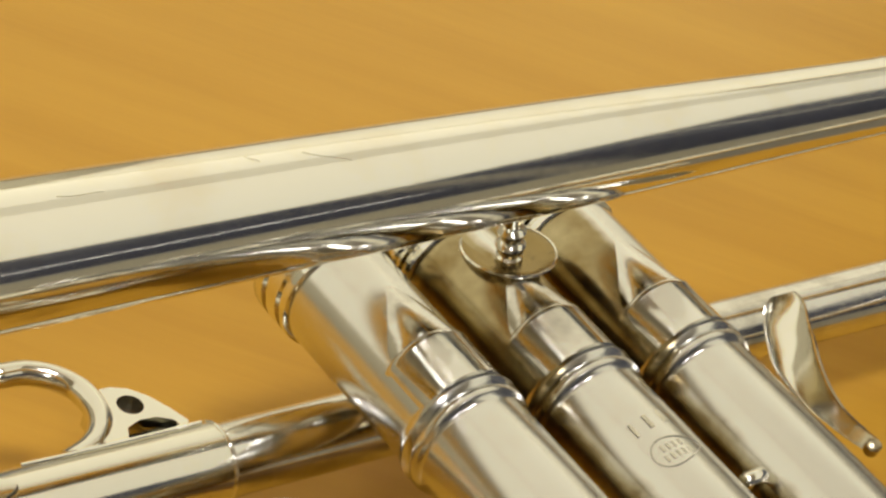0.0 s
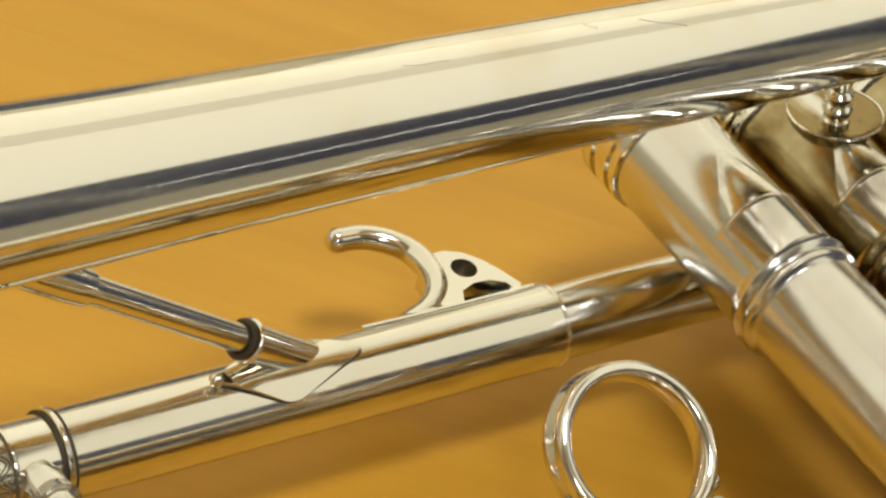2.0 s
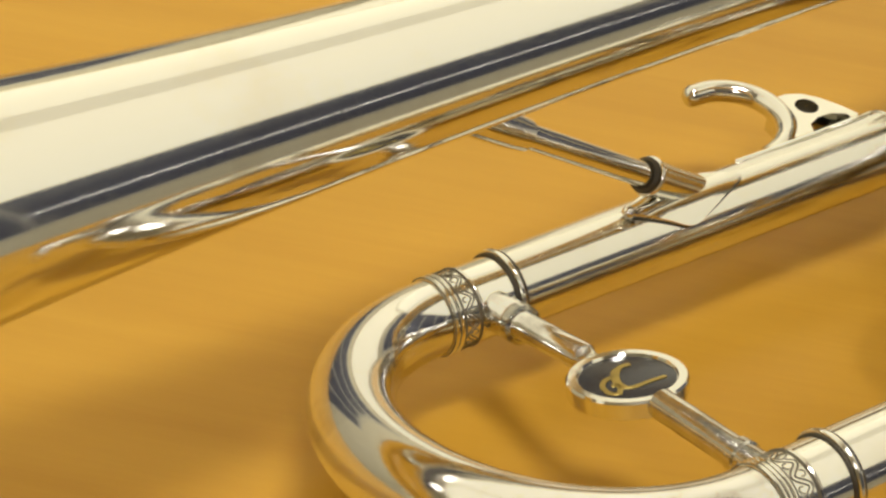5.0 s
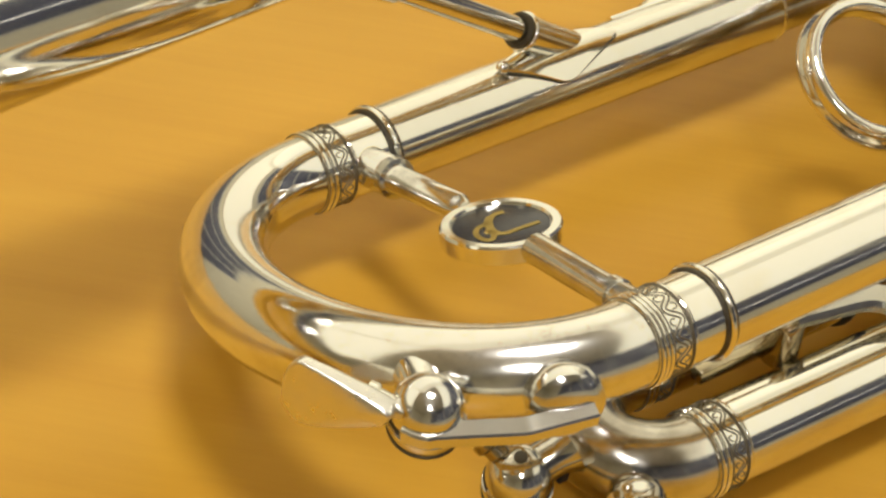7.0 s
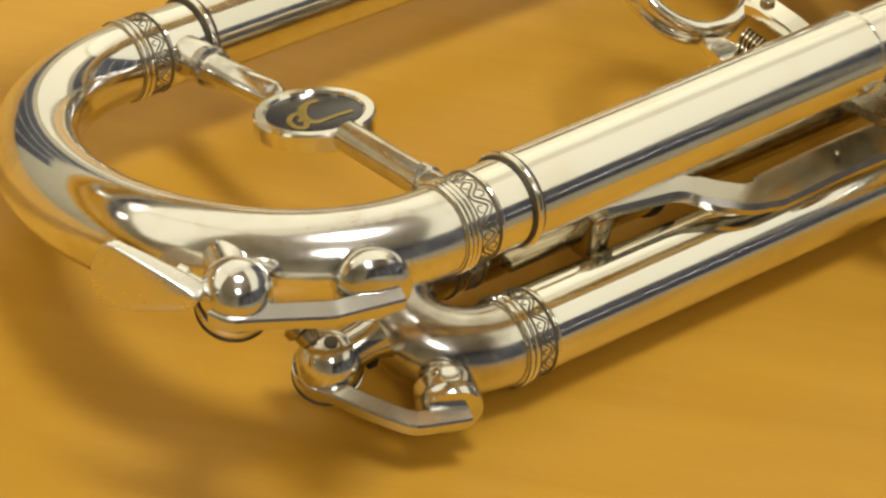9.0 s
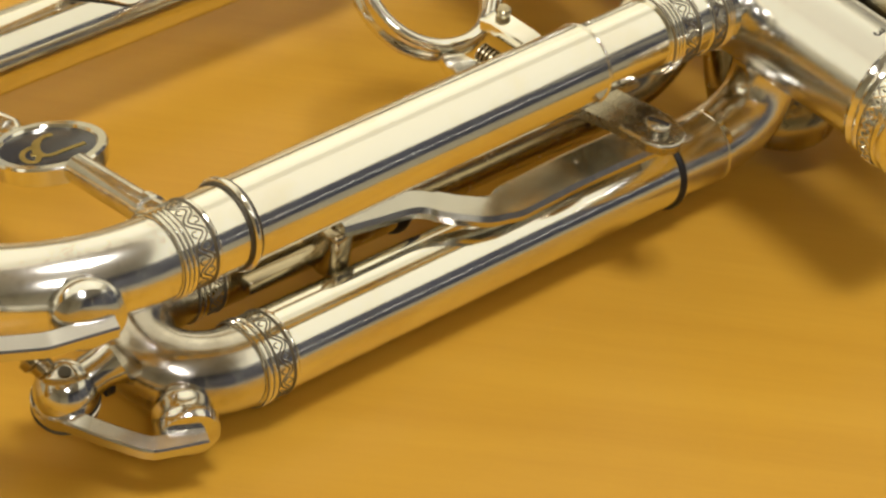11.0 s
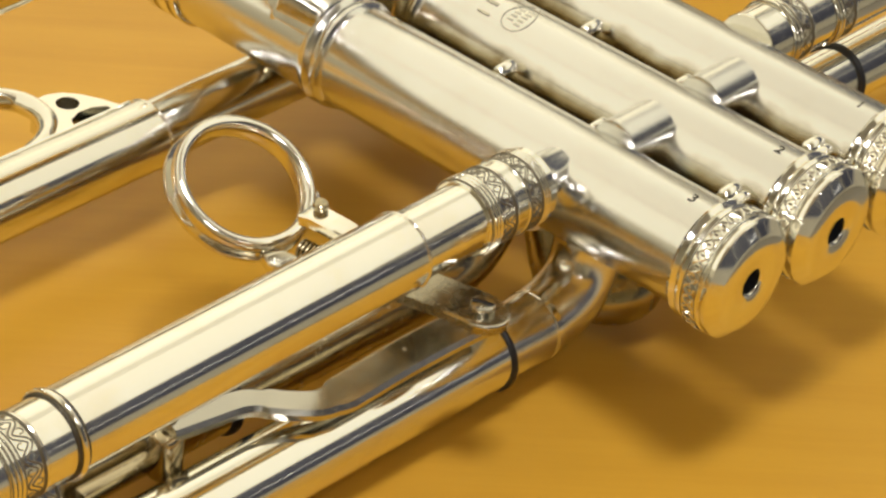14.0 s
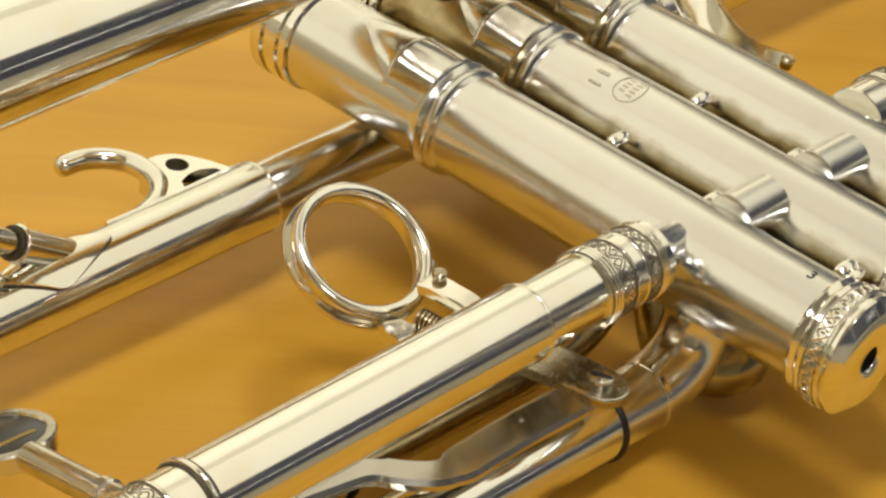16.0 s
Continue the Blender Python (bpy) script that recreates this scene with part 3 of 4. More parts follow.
corners = [(-84.0, 2.0), (-72.9, 55.0), (-58.8, 9.0), (-70.6, -46.0)]
rim = []
for k in range(4):
    (xa, da), (xb, db), (xc, dc) = corners[k - 1], corners[k], corners[(k + 1) % 4]
    f0, f1 = 0.16, 0.16
    a0, a1 = (xb + (xa - xb) * f0, db + (da - db) * f0), (xb + (xc - xb) * f1, db + (dc - db) * f1)
    for j in range(7):
        q = j / 6
        rim.append(tuple((1 - q) ** 2 * u + 2 * q * (1 - q) * v + q * q * w for u, v, w in zip(a0, (xb, db), a1)))
    a2 = (xc + (xb - xc) * 0.16, dc + (db - dc) * 0.16)
    for j in range(1, 6):
        rim.append(tuple(u + (v - u) * j / 6 for u, v in zip(a1, a2)))
mx, md = -71.6, 5.0
bm = bmesh.new()
rings = []
for f, h in ((1.0, -0.3), (1.0, 0.75), (0.985, 0.95), (0.75, 0.95), (0.5, 0.95), (0.25, 0.95)):
    rings.append([bm.verts.new(flange_place(mx + (x - mx) * f, md + (deg - md) * f, h)) for x, deg in rim])
for u, w in zip(rings, rings[1:]):
    for k in range(len(rim)):
        bm.faces.new((u[k], u[(k + 1) % len(rim)], w[(k + 1) % len(rim)], w[k]))
tip = bm.verts.new(flange_place(mx, md, 0.95))
for k in range(len(rim)):
    bm.faces.new((rings[-1][k], rings[-1][(k + 1) % len(rim)], tip))
flange = part("brace_flange", bm, HANDLED, trumpet, "diamond-shaped silver flange soldered to the leadpipe", 30)
part("flange_seam", tube(bmesh.new(), [flange_place(x, deg, 0.12) for x, deg in [(mx + (x - mx) * 1.012, md + (deg - md) * 1.012) for x, deg in rim]], 0.2, 6, False, True), ENGRAVED, flange)

# rod from the flange up to the bell
a, b = Vector((-67.1, 112.4, 27.5)), Vector((-118.6, 114.0, 58.5))
d = (b - a).normalized()
n = (b - a).length
rod = part("bell_brace", lathe(bmesh.new(), [(0, 2.9), (8, 2.9), (13.2, 3.05), (13.3, 2.1), (n * 0.74, 2.1), (n * 0.745, 2.7), (n * 0.8, 2.9), (n, 3.0)], a, d, 40), SILVER, trumpet, "slanting silver rod between leadpipe and bell")
part("collar", torus(bmesh.new(), a + d * 13.0, d, 2.9, 0.45, 48, 10), SILVER, rod)
part("collar_seam", torus(bmesh.new(), a + d * 13.9, d, 2.5, 0.5, 48, 10), ENGRAVED, rod)
part("foot_stud", ball(bmesh.new(), (-83.6, 110.2, 30.6), 1.1, 14), SILVER, rod)

# finger hook on the leadpipe
bm = bmesh.new()
tube(bm, smooth_path([(-48.2, 135.4, 26.2), (-44.6, 135.1, 26.2), (-41.1, 133.3, 26.2), (-38.6, 130.2, 26.2), (-37.8, 126.6, 26.2), (-38.4, 122.8, 26.2), (-40.2, 119.8, 26.0), (-43.4, 117.4, 25.8), (-47.5, 116.0, 25.6)], 6), [1.95] * 20 + [2.0] * 20 + [2.05] * 9, 24)
ball(bm, (-48.2, 135.4, 26.2), 1.98, 20)
hook = part("finger_hook", bm, HANDLED, trumpet, "curled silver finger hook on the leadpipe")


def plate_with_holes(bm, outline, holes, z0, z1):
    """A flat plate in plan with openings through it."""
    loops = [outline] + holes
    edges = []
    for lp in loops:
        v = [bm.verts.new((x, y, z1)) for x, y in lp]
        edges += [bm.edges.new((v[k], v[(k + 1) % len(v)])) for k in range(len(v))]
    made = bmesh.ops.triangle_fill(bm, edges=edges, use_beauty=True)
    faces = [g for g in made["geom"] if isinstance(g, bmesh.types.BMFace)]
    ext = bmesh.ops.extrude_face_region(bm, geom=faces)
    bmesh.ops.translate(bm, vec=(0, 0, z0 - z1), verts=[g for g in ext["geom"] if isinstance(g, bmesh.types.BMVert)])
    return bm


hole = [(-33.2 + 2.1 * math.cos(k * math.tau / 24), 123.0 + 2.1 * math.sin(k * math.tau / 24)) for k in range(24)]
slot = [(-37.2, 116.6), (-36.2, 118.6), (-33.6, 119.6), (-30.8, 119.5), (-28.6, 118.3), (-27.6, 116.6)]
edge = [(-38.4, 126.6), (-36.6, 127.4), (-34.2, 127.4), (-31.6, 126.3), (-29.4, 123.9), (-27.6, 120.6), (-26.4, 117.6), (-26.2, 115.4), (-40.6, 115.4), (-42.0, 117.2), (-39.8, 120.4), (-38.6, 123.6)]
bm = plate_with_holes(bmesh.new(), edge, [hole, slot], 21.6, 27.3)
part("hook_web", bm, HANDLED, hook, "pierced web of the hook")
# dark disc across the hole; the shade inside is put into its colour
part("hook_hole_shade", lathe(bmesh.new(), [(0, 0.1), (0, 2.08)], (-33.2, 123.0, 24.6), (0, 0, 1), 24, False), ENGRAVED, hook, "dark disc for the shade inside the hook's hole")
part("hook_foot", strap(bmesh.new(), [on(LP, x) + Vector((0, 4.4, 4.75)) for x in (-56, -50, -40, -30, -26.0)], [1.5, 3.4, 4.2, 4.0, 3.4], 0.7, (0, 0.65, 0.75)), SILVER, hook)

# ---- lower leg of the main slide
inner_leg = straight("slide_leg", LOW, -46, -16, 5.75, SILVER, trumpet, "inner leg of the tuning slide")
low_sleeve = straight("slide_sleeve", LOW, -112.2, -42.4, LOW[4], SILVER, trumpet, "polished outer sleeve of the tuning slide")
bead("end_bead", LOW, -111.6, LOW[4] + 0.12, 0.55, low_sleeve)
bead("bead_seam", LOW, -110.8, LOW[4] + 0.02, 0.22, low_sleeve, ENGRAVED)
bead("bead_seam", LOW, -112.4, LOW[4] + 0.0, 0.26, low_sleeve, ENGRAVED)
bead("end_bead", LOW, -42.4, LOW[4] - 0.1, 0.3, low_sleeve)
straight("valve_ferrule", LOW, -28.5, -12.6, LOW[4] - 0.05, SILVER, trumpet)
part("valve_neck", lathe(bmesh.new(), [(-12.9, LOW[4] - 0.6), (-12.5, LOW[4] - 0.75), (-12.0, LOW[4] - 1.3), (-10.8, LOW[4] - 2.0), (-8.8, LOW[4] - 2.5), (-5.0, LOW[4] - 2.8)], on(LOW, 0), way(LOW), 56), SATIN, trumpet)
scroll_band(on(LOW, 0), way(LOW), -28.0, -21.4, LOW[4] + 0.05, trumpet, 11)
scroll_band(on(LOW, 0), -way(LOW), 14.3, 19.6, LOW[4] + 0.05, trumpet, 12, 3)

# ---- tuning slide bow
p0, p1 = on(LOW, -124.5), on(LP, -119.5)
c, e = (p0 + p1) / 2, (p0 - p1) / 2
BOW_DEPTH = 31.7


def bow_point(ang):
    return c + e * math.cos(ang) + Vector((-BOW_DEPTH, 0, 0)) * math.sin(ang)


pts = [on(LOW, -111), on(LOW, -116)] + [bow_point(k * math.pi / 40) for k in range(41)] + [on(LP, -114), on(LP, -108)]
bow = part("tuning_bow", tube(bmesh.new(), pts, [6.05, 6.05] + [6.05 + 0.75 * math.sin(k * math.pi / 40) ** 2 for k in range(41)] + [6.05, 6.05], 48), BOW_SILVER, trumpet, "bright silver U-shaped tuning slide bow")
scroll_band(on(LOW, 0), way(LOW), -124.2, -117.4, 6.25, bow)
scroll_band(on(LP, 0), way(LP), -120.2, -114.2, 6.25, bow)
part("bow_sleeve", lathe(bmesh.new(), [(111.8, 6.2), (118, 6.2)], on(LOW, 0), -way(LOW), 64), SILVER, bow)
part("bow_sleeve", lathe(bmesh.new(), [(107.6, 6.2), (114.6, 6.2)], on(LP, 0), -way(LP), 64), SILVER, bow)

# brace with the round medallion
q0, q1 = on(LP, -111.6), on(LOW, -117.5)
mid_c = Vector((-113.4, 74.3, 34.9))
axis_n = (q1 - q0).cross(Vector((1, 0, 0))).normalized()
if axis_n.z < 0:
    axis_n = -axis_n
d0, d1 = (mid_c - q0).normalized(), (q1 - mid_c).normalized()
n0, n1 = (mid_c - q0).length, (q1 - mid_c).length
brace = part("slide_brace", lathe(bmesh.new(), [(4, 3.2), (10.6, 3.1), (10.9, 2.9), (11.1, 3.2), (12.6, 3.2), (12.8, 2.5), (14, 2.2), (n0 - 10.6, 2.2), (n0 - 10.2, 1.9), (n0 - 8.8, 1.5)], q0, d0, 40), DULL, trumpet, "turned silver brace across the tuning slide")
part("brace_arm", lathe(bmesh.new(), [(8.7, 2.3), (n1 - 13.0, 2.3), (n1 - 12.8, 2.7), (n1 - 11.2, 2.7), (n1 - 11.0, 2.4), (n1 - 4, 2.6)], mid_c, d1, 40), DULL, brace)
RM = 8.9
part("medallion_frame", lathe(bmesh.new(), [(-2.0, 0.2), (-2.0, RM - 0.5), (-1.7, RM), (0.6, RM), (0.95, RM - 0.3), (0.95, RM - 1.5), (0.55, RM - 1.7), (0.5, 0.2)], mid_c, axis_n, 80), SILVER, brace, "round silver medallion frame")
part("medallion_face", lathe(bmesh.new(), [(0.52, RM - 1.66), (0.62, RM - 2.0), (0.66, 0.2)], mid_c, axis_n, 64), ENAMEL, brace, "glossy black medallion face")
# gilt monogram as plain curved strokes
ux = Vector((1, 0, 0))
uy = axis_n.cross(ux).normalized()


def on_medal(x, y):
    return mid_c + ux * x + uy * y + axis_n * 0.72


bm = bmesh.new()
strap(bm, smooth_path([on_medal(*q) for q in ((2.9, 3.0), (1.4, 3.2), (-0.6, 2.1), (-2.2, -0.3), (-2.5, -2.1), (-1.4, -3.1), (1.2, -3.2), (4.2, -3.5))], 5), [0.9] * 8 + [1.3] * 14 + [0.8] * 14, 0.12, axis_n, 0.03)
strap(bm, smooth_path([on_medal(*q) for q in ((-1.2, 1.4), (-3.2, 1.2), (-4.8, -0.3), (-5.2, -2.4), (-4.2, -3.3), (-2.7, -1.4), (-3.6, -0.8))], 4), 0.85, 0.12, axis_n, 0.03)
part("gilt_monogram", bm, GILT, brace, "gilt curved strokes")

# ---- water keys
def water_key(ball_at, r, axis, cup_at, cup_axis, cup_prof, lever, post):
    """A sprung key: round hinge ball in its base, bent lever, cork cup."""
    o, ax = Vector(ball_at), Vector(axis).normalized()
    key = part("water_key", ball(bmesh.new(), o, r, 44), WORN, trumpet, "silver water key with a round hinge ball")
    part("hinge_groove", torus(bmesh.new(), o - ax * 1.2, ax, r * 0.985, 0.22, 56, 8), ENGRAVED, key)
    part("hinge_base", lathe(bmesh.new(), [(-r * 1.02, 0.3), (-r * 1.0, r * 0.7), (-r * 0.9, r * 0.92), (-r * 0.74, r * 1.0), (-r * 0.5, r * 1.04), (-1.5, r * 1.06), (-1.3, r * 0.98)], o, ax, 56), WORN, key)
    part("base_groove", torus(bmesh.new(), o - ax * r * 0.82, ax, r * 0.98, 0.2, 48, 8), ENGRAVED, key)
    part("hinge_post", lathe(bmesh.new(), [(0, r * 0.66), (Vector(post).length * 0.7, r * 0.66), (Vector(post).length, r * 0.82)], o, post, 40), WORN, key)
    part("lever", strap(bmesh.new(), smooth_path(lever, 6), [3.1] * 8 + [2.8] * 60, 2.5, ax, 0.28), SATIN, key, "bent lever bar")
    part("cork_cup", lathe(bmesh.new(), cup_prof, cup_at, cup_axis, 56), WORN, key, "round cork cup")
    return key


UPISH = (-0.15, -0.2, 0.95)
key1 = water_key((-154.7, 39.9, 45.9), 4.8, UPISH, (-139.2, 31.2, 46.4), (-0.38, -0.85, 0.05), [(-8, 4.0), (-3.4, 4.3), (-2.6, 5.0), (-1.0, 5.2), (0.2, 5.1), (1.0, 4.3), (1.5, 3.2), (1.8, 1.6), (1.9, 0.2)],
                 [(-158.4, 39.4, 44.9), (-157.2, 37.1, 45.0), (-154.0, 35.3, 45.1), (-150.0, 33.2, 45.2), (-146.8, 31.5, 45.3), (-145.4, 30.9, 45.4), (-143.6, 30.3, 45.7), (-137.0, 28.3, 46.5)], (5.0, 8.9, -2.3))
part("tab_neck", lathe(bmesh.new(), [(-0.5, 1.7), (1.4, 1.8), (1.8, 2.3), (3.0, 2.3), (3.4, 1.6), (4.2, 1.4)], (-158.8, 43.0, 45.9), (-0.5, 0.85, 0.1), 28), SILVER, key1)


def finger_tab(base, along, thick, parent):
    """An upright paddle: straight along the top, rounded at the free end, narrow at the neck."""
    o, u = Vector(base), Vector(along).normalized()
    n = Vector((0, 0, 1)).cross(u)
    ring = [(-7.6, 2.2), (-1.4, 3.3), (3.0, 3.8), (5.6, 3.7), (7.0, 1.0), (7.1, -3.0), (5.3, -5.5), (2.3, -5.4), (-2.0, -3.4), (-6.4, -0.9), (-7.8, 0.4)]
    k = len(ring)
    loop = smooth_path([(x, z, 0) for x, z in ring[-2:] + ring + ring[:2]], 6)[12:12 + 6 * k]
    bm = bmesh.new()
    rows = []
    for f, h in ((0.3, -0.5), (0.93, -0.5), (0.98, -0.44), (1.0, -0.3), (1.0, 0.3), (0.98, 0.44), (0.93, 0.5), (0.3, 0.5)):
        rows.append([bm.verts.new(o + u * (q.x * f) + Vector((0, 0, q.y * f - 0.4 * (1 - f))) + n * (h * thick * (1.25 - 0.06 * q.x))) for q in loop])
    for a, b in zip(rows, rows[1:]):
        for j in range(len(loop)):
            bm.faces.new((a[j], a[(j + 1) % len(loop)], b[(j + 1) % len(loop)], b[j]))
    bm.faces.new(rows[0])
    bm.faces.new(rows[-1])
    return part("finger_tab", bm, FROSTED, parent, "flat silver finger paddle", 50)


finger_tab((-163.2, 47.9, 45.6), (-0.447, 0.894, 0), 1.9, key1)

# ---- third slide
s3_tube = straight("third_slide", S3, -98.8, -18.1, S3[4], SILVER, trumpet, "polished third valve slide tube")
part("stop_ring", torus(bmesh.new(), on(S3, -17.5), way(S3), S3[4] - 0.2, 0.75, 64, 12), RUBBER, s3_tube, "black rubber stop ring")
s3_inner = part("slide_elbow", tube(bmesh.new(), smooth_path([on(S3, -22), on(S3, -14), on(S3, -6), (1.5, 36.8, 17.2), (6.2, 37.2, 20.6), (8.2, 37.8, 26.0), (8.0, 38.4, 32.0), (7.0, 38.8, 36.0)], 6), 6.15, 40), ELBOW_SILVER, trumpet, "silver elbow running up into the valve casing")
part("elbow_band", lathe(bmesh.new(), [(-3.2, 6.1), (-3, 6.3), (-1.8, 6.3), (-1.6, 6.1)], on(S3, -3), way(S3), 56), SILVER, s3_inner)
part("elbow_collar", lathe(bmesh.new(), [(-4.5, 6.3), (-2.5, 6.5), (0.5, 7.6), (2.0, 8.4)], (7.6, 38.6, 33.0), (-0.12, 0.06, 1), 56), SILVER, s3_inner)
# the brown tint stands in for the table reflected in these back tubes
s3b = straight("third_slide_back", S3B, -98.0, -64.0, S3B[4] + 0.4, TARNISH_REFLECT, trumpet, "back tube of the third slide, table reflection in its brown tint")
part("back_leg", tube(bmesh.new(), smooth_path([on(S3B, -66), on(S3B, -45), on(S3B, -30), (-17, 54.0, 18.6), (-8, 53.0, 21.0), (-3.5, 51.8, 27.0), (-3.0, 51.0, 35.0)], 6), 5.7, 40), TARNISH_REFLECT, trumpet, "inner back leg of the third slide")
part("stop_ring", torus(bmesh.new(), on(S3B, -62.5), way(S3B), 6.2, 0.9, 64, 12), RUBBER, s3b, "black rubber stop ring")
p0, p1 = on(S3, -104.2), on(S3B, -104.2)
c3, e3 = (p0 + p1) / 2, (p0 - p1) / 2
pts = [on(S3, -98)] + [c3 + e3 * math.cos(k * math.pi / 28) + Vector((-12.0, 0, 0)) * math.sin(k * math.pi / 28) for k in range(29)] + [on(S3B, -98)]
s3_bow = part("third_bow", tube(bmesh.new(), pts, 6.3, 44), THIRD_BOW, trumpet, "short silver bow of the third slide")
scroll_band(on(S3, 0), way(S3), -104.8, -98.8, S3[4] + 0.1, s3_bow)
scroll_band(on(S3B, 0), way(S3B), -103.6, -98.0, S3B[4] + 0.4, s3_bow)

key2 = water_key((-130.6, 45.3, 18.2), 4.75, UPISH, (-119.5, 31.4, 15.3), (-0.38, -0.82, -0.12), [(-8.5, 2.4), (-7.0, 2.6), (-6.0, 2.7), (-5.6, 3.6), (-4.8, 4.2), (-3.5, 4.5), (-1.4, 4.6), (-1.1, 4.85), (0.2, 4.85), (0.8, 4.6), (1.0, 4.1), (1.05, 0.2)],
                 [(-133.6, 46.6, 15.9), (-133.4, 44.0, 15.9), (-132.2, 40.8, 16.5), (-129.6, 36.6, 16.0), (-127.0, 32.9, 15.6), (-126.0, 31.8, 15.5), (-124.6, 31.0, 15.5), (-118.4, 28.8, 15.6)], (7.4, -1.0, 3.2))
part("screw_hole", lathe(bmesh.new(), [(0, 1.0), (0.3, 0.95), (0.34, 0.1)], (-131.6, 44.7, 22.8), (-0.21, -0.13, 0.97), 20), ENGRAVED, key2)
part("hinge_notch", slab(bmesh.new(), (-125.2, 42.7, 18.5), (1.7, 1.6, 2.6), None, 0.2), RUBBER, key2)
part("tab_neck", lathe(bmesh.new(), [(0, 1.6), (2.2, 1.7), (2.6, 2.3), (3.8, 2.3), (4.2, 1.5), (5.2, 1.3)], (-132.0, 47.4, 20.6), (-0.35, 0.8, 0.5), 24), TARNISH_REFLECT, key2)

# stop plate, screw and stop bar
plan = [(-39.4, 41.5), (-30.6, 41.5), (-28.6, 34.0), (-27.6, 28.6)]
plan += [(-31.8 + 3.9 * math.cos(radians(q)), 27.2 + 3.9 * math.sin(radians(q))) for q in range(10, -200, -20)]
plan += [(-36.4, 31.5)]
# the plate's dark reflection is put into its colour; the bevel strip stays bright
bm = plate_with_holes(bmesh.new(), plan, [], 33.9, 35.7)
stop = part("stop_plate", bm, DARKENED_PLATE, trumpet, "rounded silver stop plate under the slide sleeve")
part("plate_edge", tube(bmesh.new(), [(x, y, 35.45) for x, y in plan[2:]], 0.34, 8), BRUSHED, stop, "bright bevelled edge of the plate")
part("screw_head", lathe(bmesh.new(), [(0, 2.0), (0.9, 2.1), (1.15, 1.95), (1.25, 1.6), (1.3, 0.2)], (-31.6, 28.0, 35.7), (0, 0, 1), 32), BRUSHED, stop, "slotted screw head")
part("screw_slot", slab(bmesh.new(), (-31.6, 28.0, 36.9), (0.62, 3.5, 0.4), Matrix.Rotation(radians(25), 3, "Z"), 0), RUBBER, stop)
bar_pts = smooth_path([(-21.5, 33.6, 27.0), (-30, 34.2, 27.0), (-42, 34.8, 26.6), (-53, 35.0, 26.0), (-58.0, 35.6, 25.5), (-61.6, 38.4, 25.3), (-64.8, 41.8, 25.3), (-68.0, 43.7, 25.6), (-75, 44.5, 26.2), (-81.5, 45.1, 26.8)], 6)
bar = part("stop_bar", strap(bmesh.new(), bar_pts, [6.5] * 20 + [6.2, 5.8] + [5.2] * 14 + [4.6] * 19, 2.6, (0, -0.24, 1), 0.7), BRUSHED, trumpet, "long bent silver stop bar along the third slide")
for x in (-37.5, -40.5):
    part("rivet", ball(bmesh.new(), (x, 35.2, 27.7), 0.55, 12), SILVER, bar)
blk = part("bar_bracket", slab(bmesh.new(), (-81.5, 45.0, 22.0), (4.6, 4.6, 9.0), Matrix.Rotation(radians(8), 3, "Z"), 1.3, 3), TARNISH_REFLECT, trumpet, "small tarnished bracket holding the bar")
part("bracket_screw", lathe(bmesh.new(), [(0, 1.1), (0.5, 1.3), (0.9, 1.3), (1.1, 0.9), (1.15, 0.2)], (-80.8, 45.6, 27.3), (0, 0, 1), 24), BROWNED, blk)
part("bracket_arm", slab(bmesh.new(), (-90.5, 46.4, 21.2), (14, 2.4, 2.6), None, 0.5), TARNISH_REFLECT, blk)

# ---- finger ring
RN = Vector((-0.05, -0.5, 0.86)).normalized()
RC = Vector((-41.6, 71.6, 40.1))
prof = [(-2.5, 10.9), (-2.4, 12.2), (-1.8, 12.8), (-0.9, 12.7), (-0.3, 12.2), (0.3, 12.0), (1.0, 12.2), (1.8, 12.1), (2.2, 11.4), (2.1, 10.6), (1.4, 10.1), (0.3, 9.95), (-1.0, 10.05), (-2.0, 10.35), (-2.5, 10.9)]
ring = part("finger_ring", lathe(bmesh.new(), prof, RC, RN, 96, False), SILVER, trumpet, "open silver finger ring", 60)
part("ring_foot", ball(bmesh.new(), RC + (RN.cross(Vector((0.55, 0.85, 0)))).normalized() * -12.0, 1.6, 18), SILVER, ring)
part("ring_prong", strap(bmesh.new(), [(-40.1, 58.6, 40.8), (-39.8, 56.5, 41.2), (-39.2, 51.0, 41.0), (-38.6, 46.0, 40.0)], 4.4, 2.2, (0, -0.2, 1), 0.3), SILVER, ring)
part("ring_prong", strap(bmesh.new(), [(-45.6, 61.2, 34.0), (-46.4, 57.2, 34.6), (-46.8, 52.6, 35.2), (-46.8, 48.0, 35.4)], [3.0, 5.2, 5.6, 5.2], 2.2, (0, -0.3, 1), 0.3), SILVER, ring)
bm = tube(bmesh.new(), [(-43.4, 55.8, 37.2), (-42.4, 47.4, 37.0)], 1.2, 16)
for k in range(12):
    s = k / 11
    torus(bm, Vector((-43.4, 55.8, 37.2)).lerp(Vector((-42.4, 47.4, 37.0)), s), (0.12, -1, 0), 1.5, 0.26, 24, 6)
part("ring_thread", bm, TARNISH_REFLECT, ring, "fine screw thread")
part("ring_screw", lathe(bmesh.new(), [(0, 1.0), (0.5, 1.25), (1.2, 1.25), (1.45, 1.0), (1.5, 0.1)], (-38.9, 57.0, 42.2), (0, -0.15, 1), 24), TARNISH_REFLECT, ring)

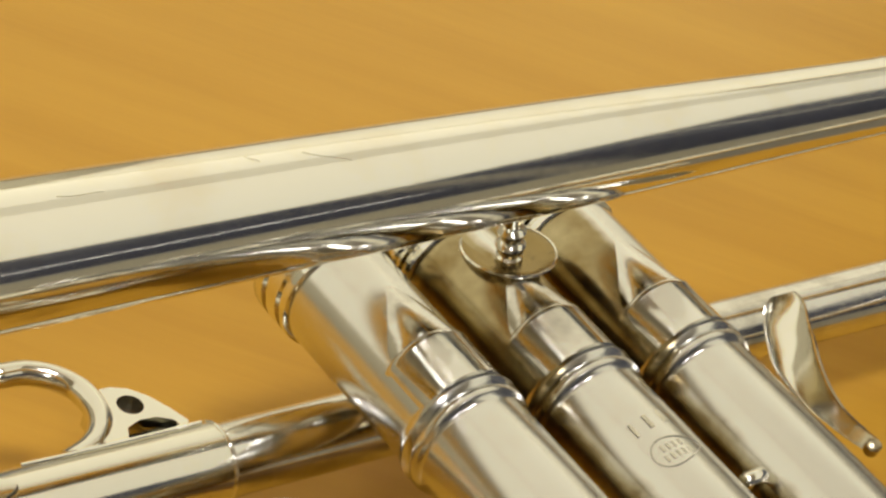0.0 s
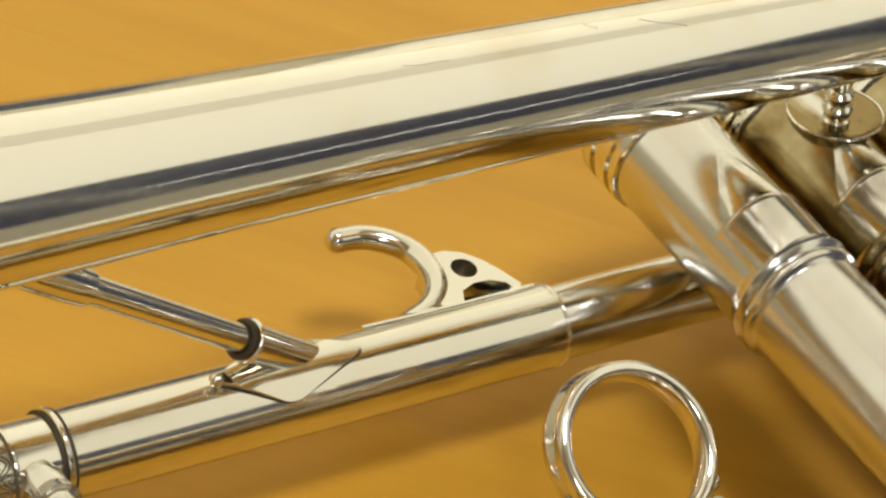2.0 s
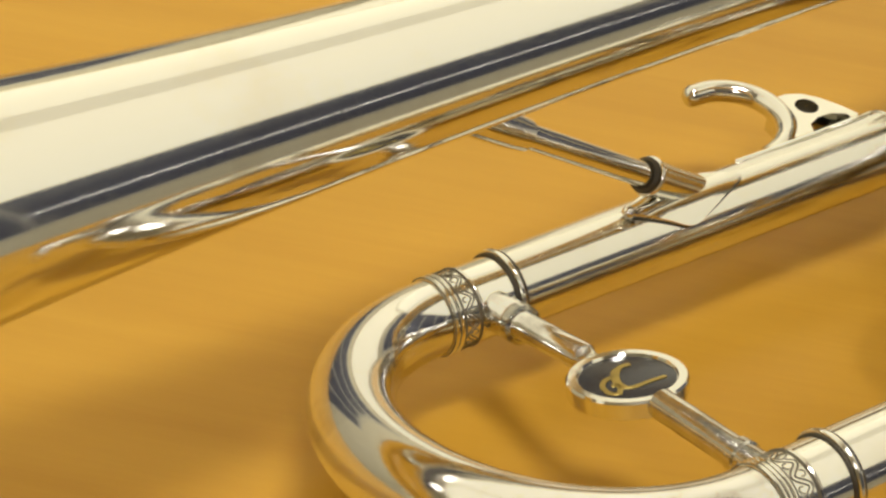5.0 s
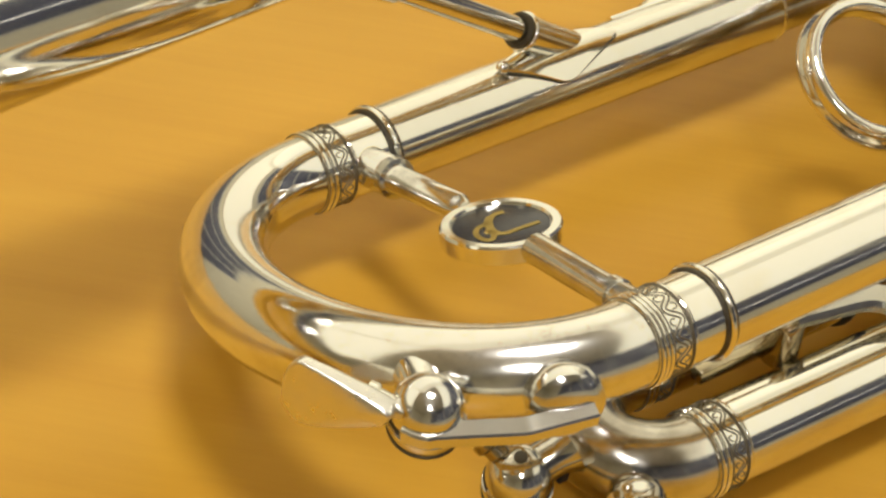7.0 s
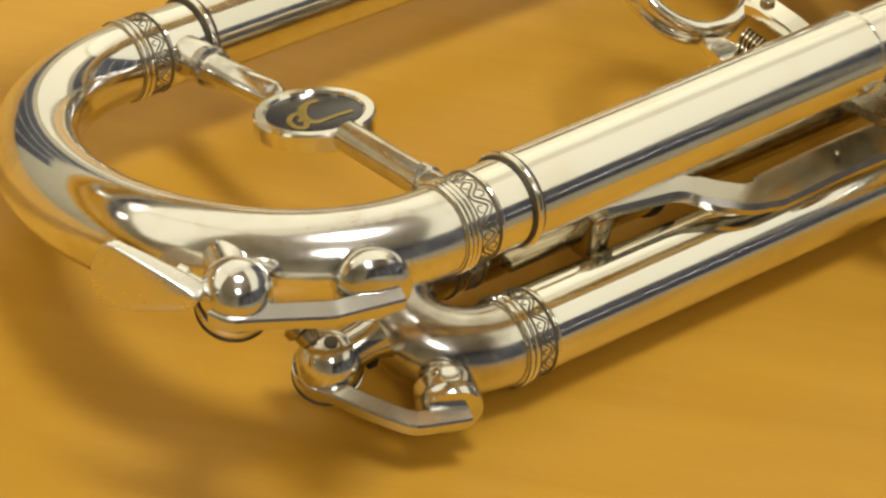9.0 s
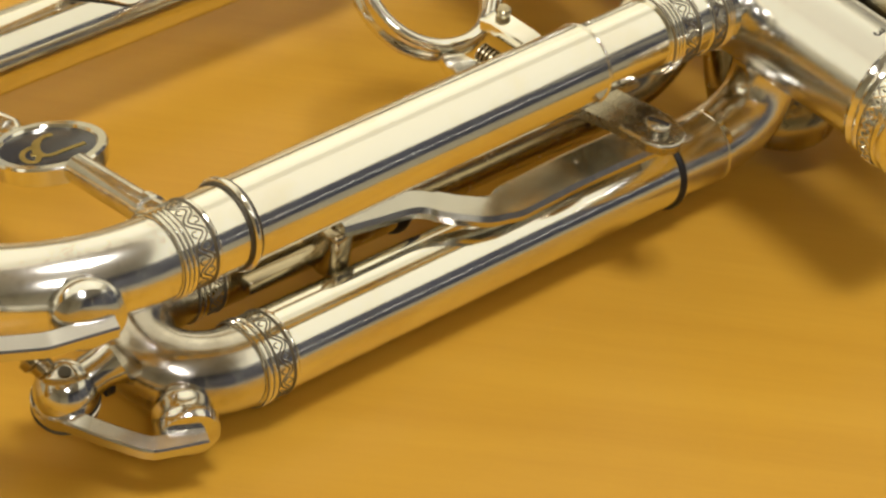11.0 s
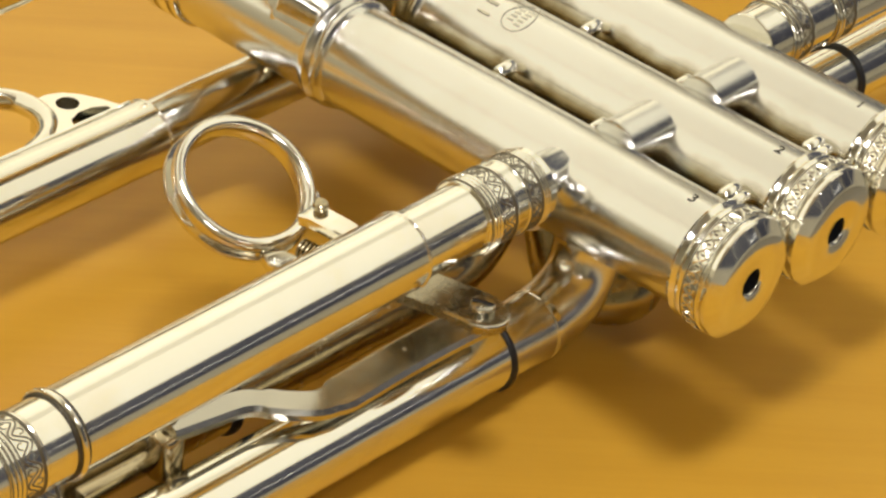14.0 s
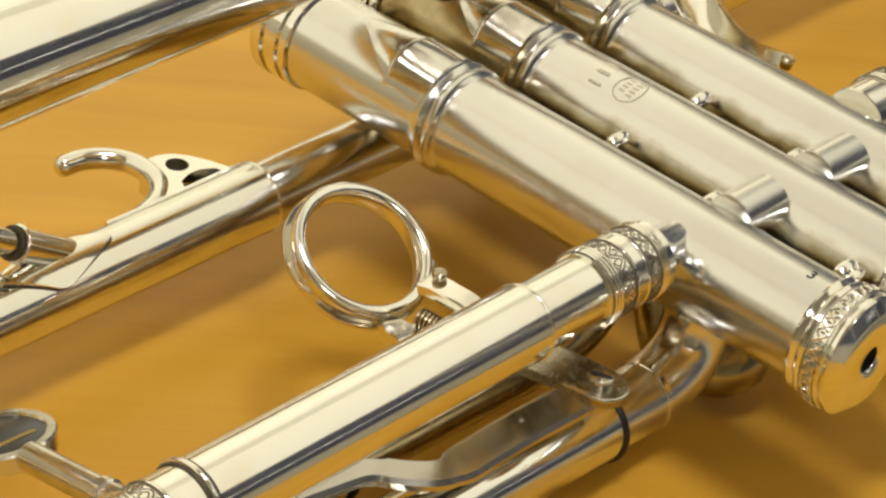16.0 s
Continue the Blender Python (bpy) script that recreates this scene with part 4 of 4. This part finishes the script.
# ---- bell bow and its ferrules at the first valve
BB = (42.6, 46.0, 0.0, 0.0, 6.2)
rear = straight("bell_bow_leg", BB, 53, 152, 6.0, SILVER, trumpet, "silver tube leaving the first valve")
scroll_band(on(BB, 0), way(BB), 59.5, 65.5, 6.3, trumpet)
scroll_band(on(BB, 0), way(BB), 72.5, 78.5, 6.3, trumpet)
p0, p1 = on(BB, 150), on(BELL, 149)
cb, eb = (p0 + p1) / 2, (p0 - p1) / 2
part("bell_bow", tube(bmesh.new(), [cb + eb * math.cos(k * math.pi / 32) + Vector((36, 0, 0)) * math.sin(k * math.pi / 32) for k in range(33)], [6.0 + 0.6 * k / 32 for k in range(33)], 40), SILVER, trumpet)

# thumb saddle beside the first valve: a dished blade on a stem
def blade(bm, pts, widths, normal, dish, thick):
    rings = []
    for (p, t, _, _), w in zip(frames_along(pts), widths):
        n = Vector(normal)
        n = (n - t * n.dot(t)).normalized()
        side = t.cross(n)
        front = [(w / 2 * math.sin(q), -dish * (w / 8.0) ** 2 * math.cos(q)) for q in (k * math.pi / 10 - math.pi / 2 for k in range(11))]
        back = [(x * 0.985, y - thick) for x, y in reversed(front)]
        rings.append([bm.verts.new(p + side * x + n * y) for x, y in front + back])
    for u, w in zip(rings, rings[1:]):
        for k in range(len(u)):
            bm.faces.new((u[k], u[(k + 1) % len(u)], w[(k + 1) % len(u)], w[k]))
    bm.faces.new(rings[0])
    bm.faces.new(rings[-1])
    return bm


sad = smooth_path([(72.4, 98.0, 45.8), (70.6, 94.6, 44.4), (68.6, 90.6, 43.2), (66.8, 85.8, 42.2), (65.0, 79.4, 41.8), (63.4, 73.0, 42.6), (61.8, 67.8, 44.2), (60.9, 64.0, 45.4)], 5)
wid = [3.4, 4.9, 5.7, 6.2, 6.5] + [6.7 + 0.05 * k for k in range(5)] + [7.0, 7.1, 7.1, 7.0, 6.8] + [6.5 - 0.35 * k for k in range(10)] + [max(2.4, 3.1 - 0.1 * k) for k in range(11)]
saddle = part("thumb_saddle", blade(bmesh.new(), sad, [w * 1.12 for w in wid], (-0.85, -0.3, 0.4), 0.45, 0.9), SILVER, trumpet, "curved silver thumb saddle blade", 50)
part("saddle_stud", lathe(bmesh.new(), [(-1.6, 0.9), (-1.2, 1.25), (0.7, 1.25), (1.1, 0.9), (1.2, 0.2)], (60.7, 63.2, 45.6), (-0.3, -0.3, 0.9), 24), TARNISH_REFLECT, saddle)

# stay between the middle casing and the bell: a dished socket with a turned post
SO, SN = Vector((24.4, 114.6, 51.5)), Vector((-0.1, 0.12, 1)).normalized()
stay = part("bell_stay", lathe(bmesh.new(), [(-2.4, 5.6), (-0.6, 7.2), (0.1, 7.6), (0.25, 7.3), (0.0, 5.6), (-0.15, 3.0), (-0.2, 0.3)], SO, SN, 56), DARK_BROWN, trumpet, "dark brown round socket between the middle casing and the bell")
part("stay_rim", torus(bmesh.new(), SO + SN * 0.15, SN, 7.5, 0.24, 64, 8), SILVER, stay)
part("stay_post", lathe(bmesh.new(), [(-2.0, 2.1), (0.2, 2.1), (0.5, 1.7), (1.2, 1.6), (1.5, 2.2), (2.4, 2.4), (3.0, 2.0), (3.3, 1.5), (3.9, 1.5), (4.2, 2.0), (5.2, 2.3), (5.8, 1.8), (6.2, 1.3), (10.0, 1.3)], (23.2, 113.0, 52.0), (-0.25, 0.05, 1), 32), SILVER, stay)

# lower elbow under the third casing; its brown carries shade and the table's reflection
part("under_elbow", tube(bmesh.new(), smooth_path([(10.0, 47.0, 24.0), (9.0, 42.0, 16.0), (12.0, 36.0, 14.4), (15.5, 32.6, 16.0), (18.5, 34.5, 21.0), (19.5, 38.0, 27.0), (19.0, 40.0, 33.0)], 5), 5.2, 36), BROWNED, trumpet, "silver elbow under the valve casings, shade put into its brown")

# first valve slide beside the bell bow leg
FS = (41.5, 29.0, 0.0, 0.0, 5.9)
first = straight("first_slide", FS, 58, 120, 5.9, SILVER, trumpet, "silver first valve slide tube")
part("stop_ring", torus(bmesh.new(), on(FS, 84.0), way(FS), 5.9, 0.8, 56, 12), RUBBER, first, "black rubber stop ring")
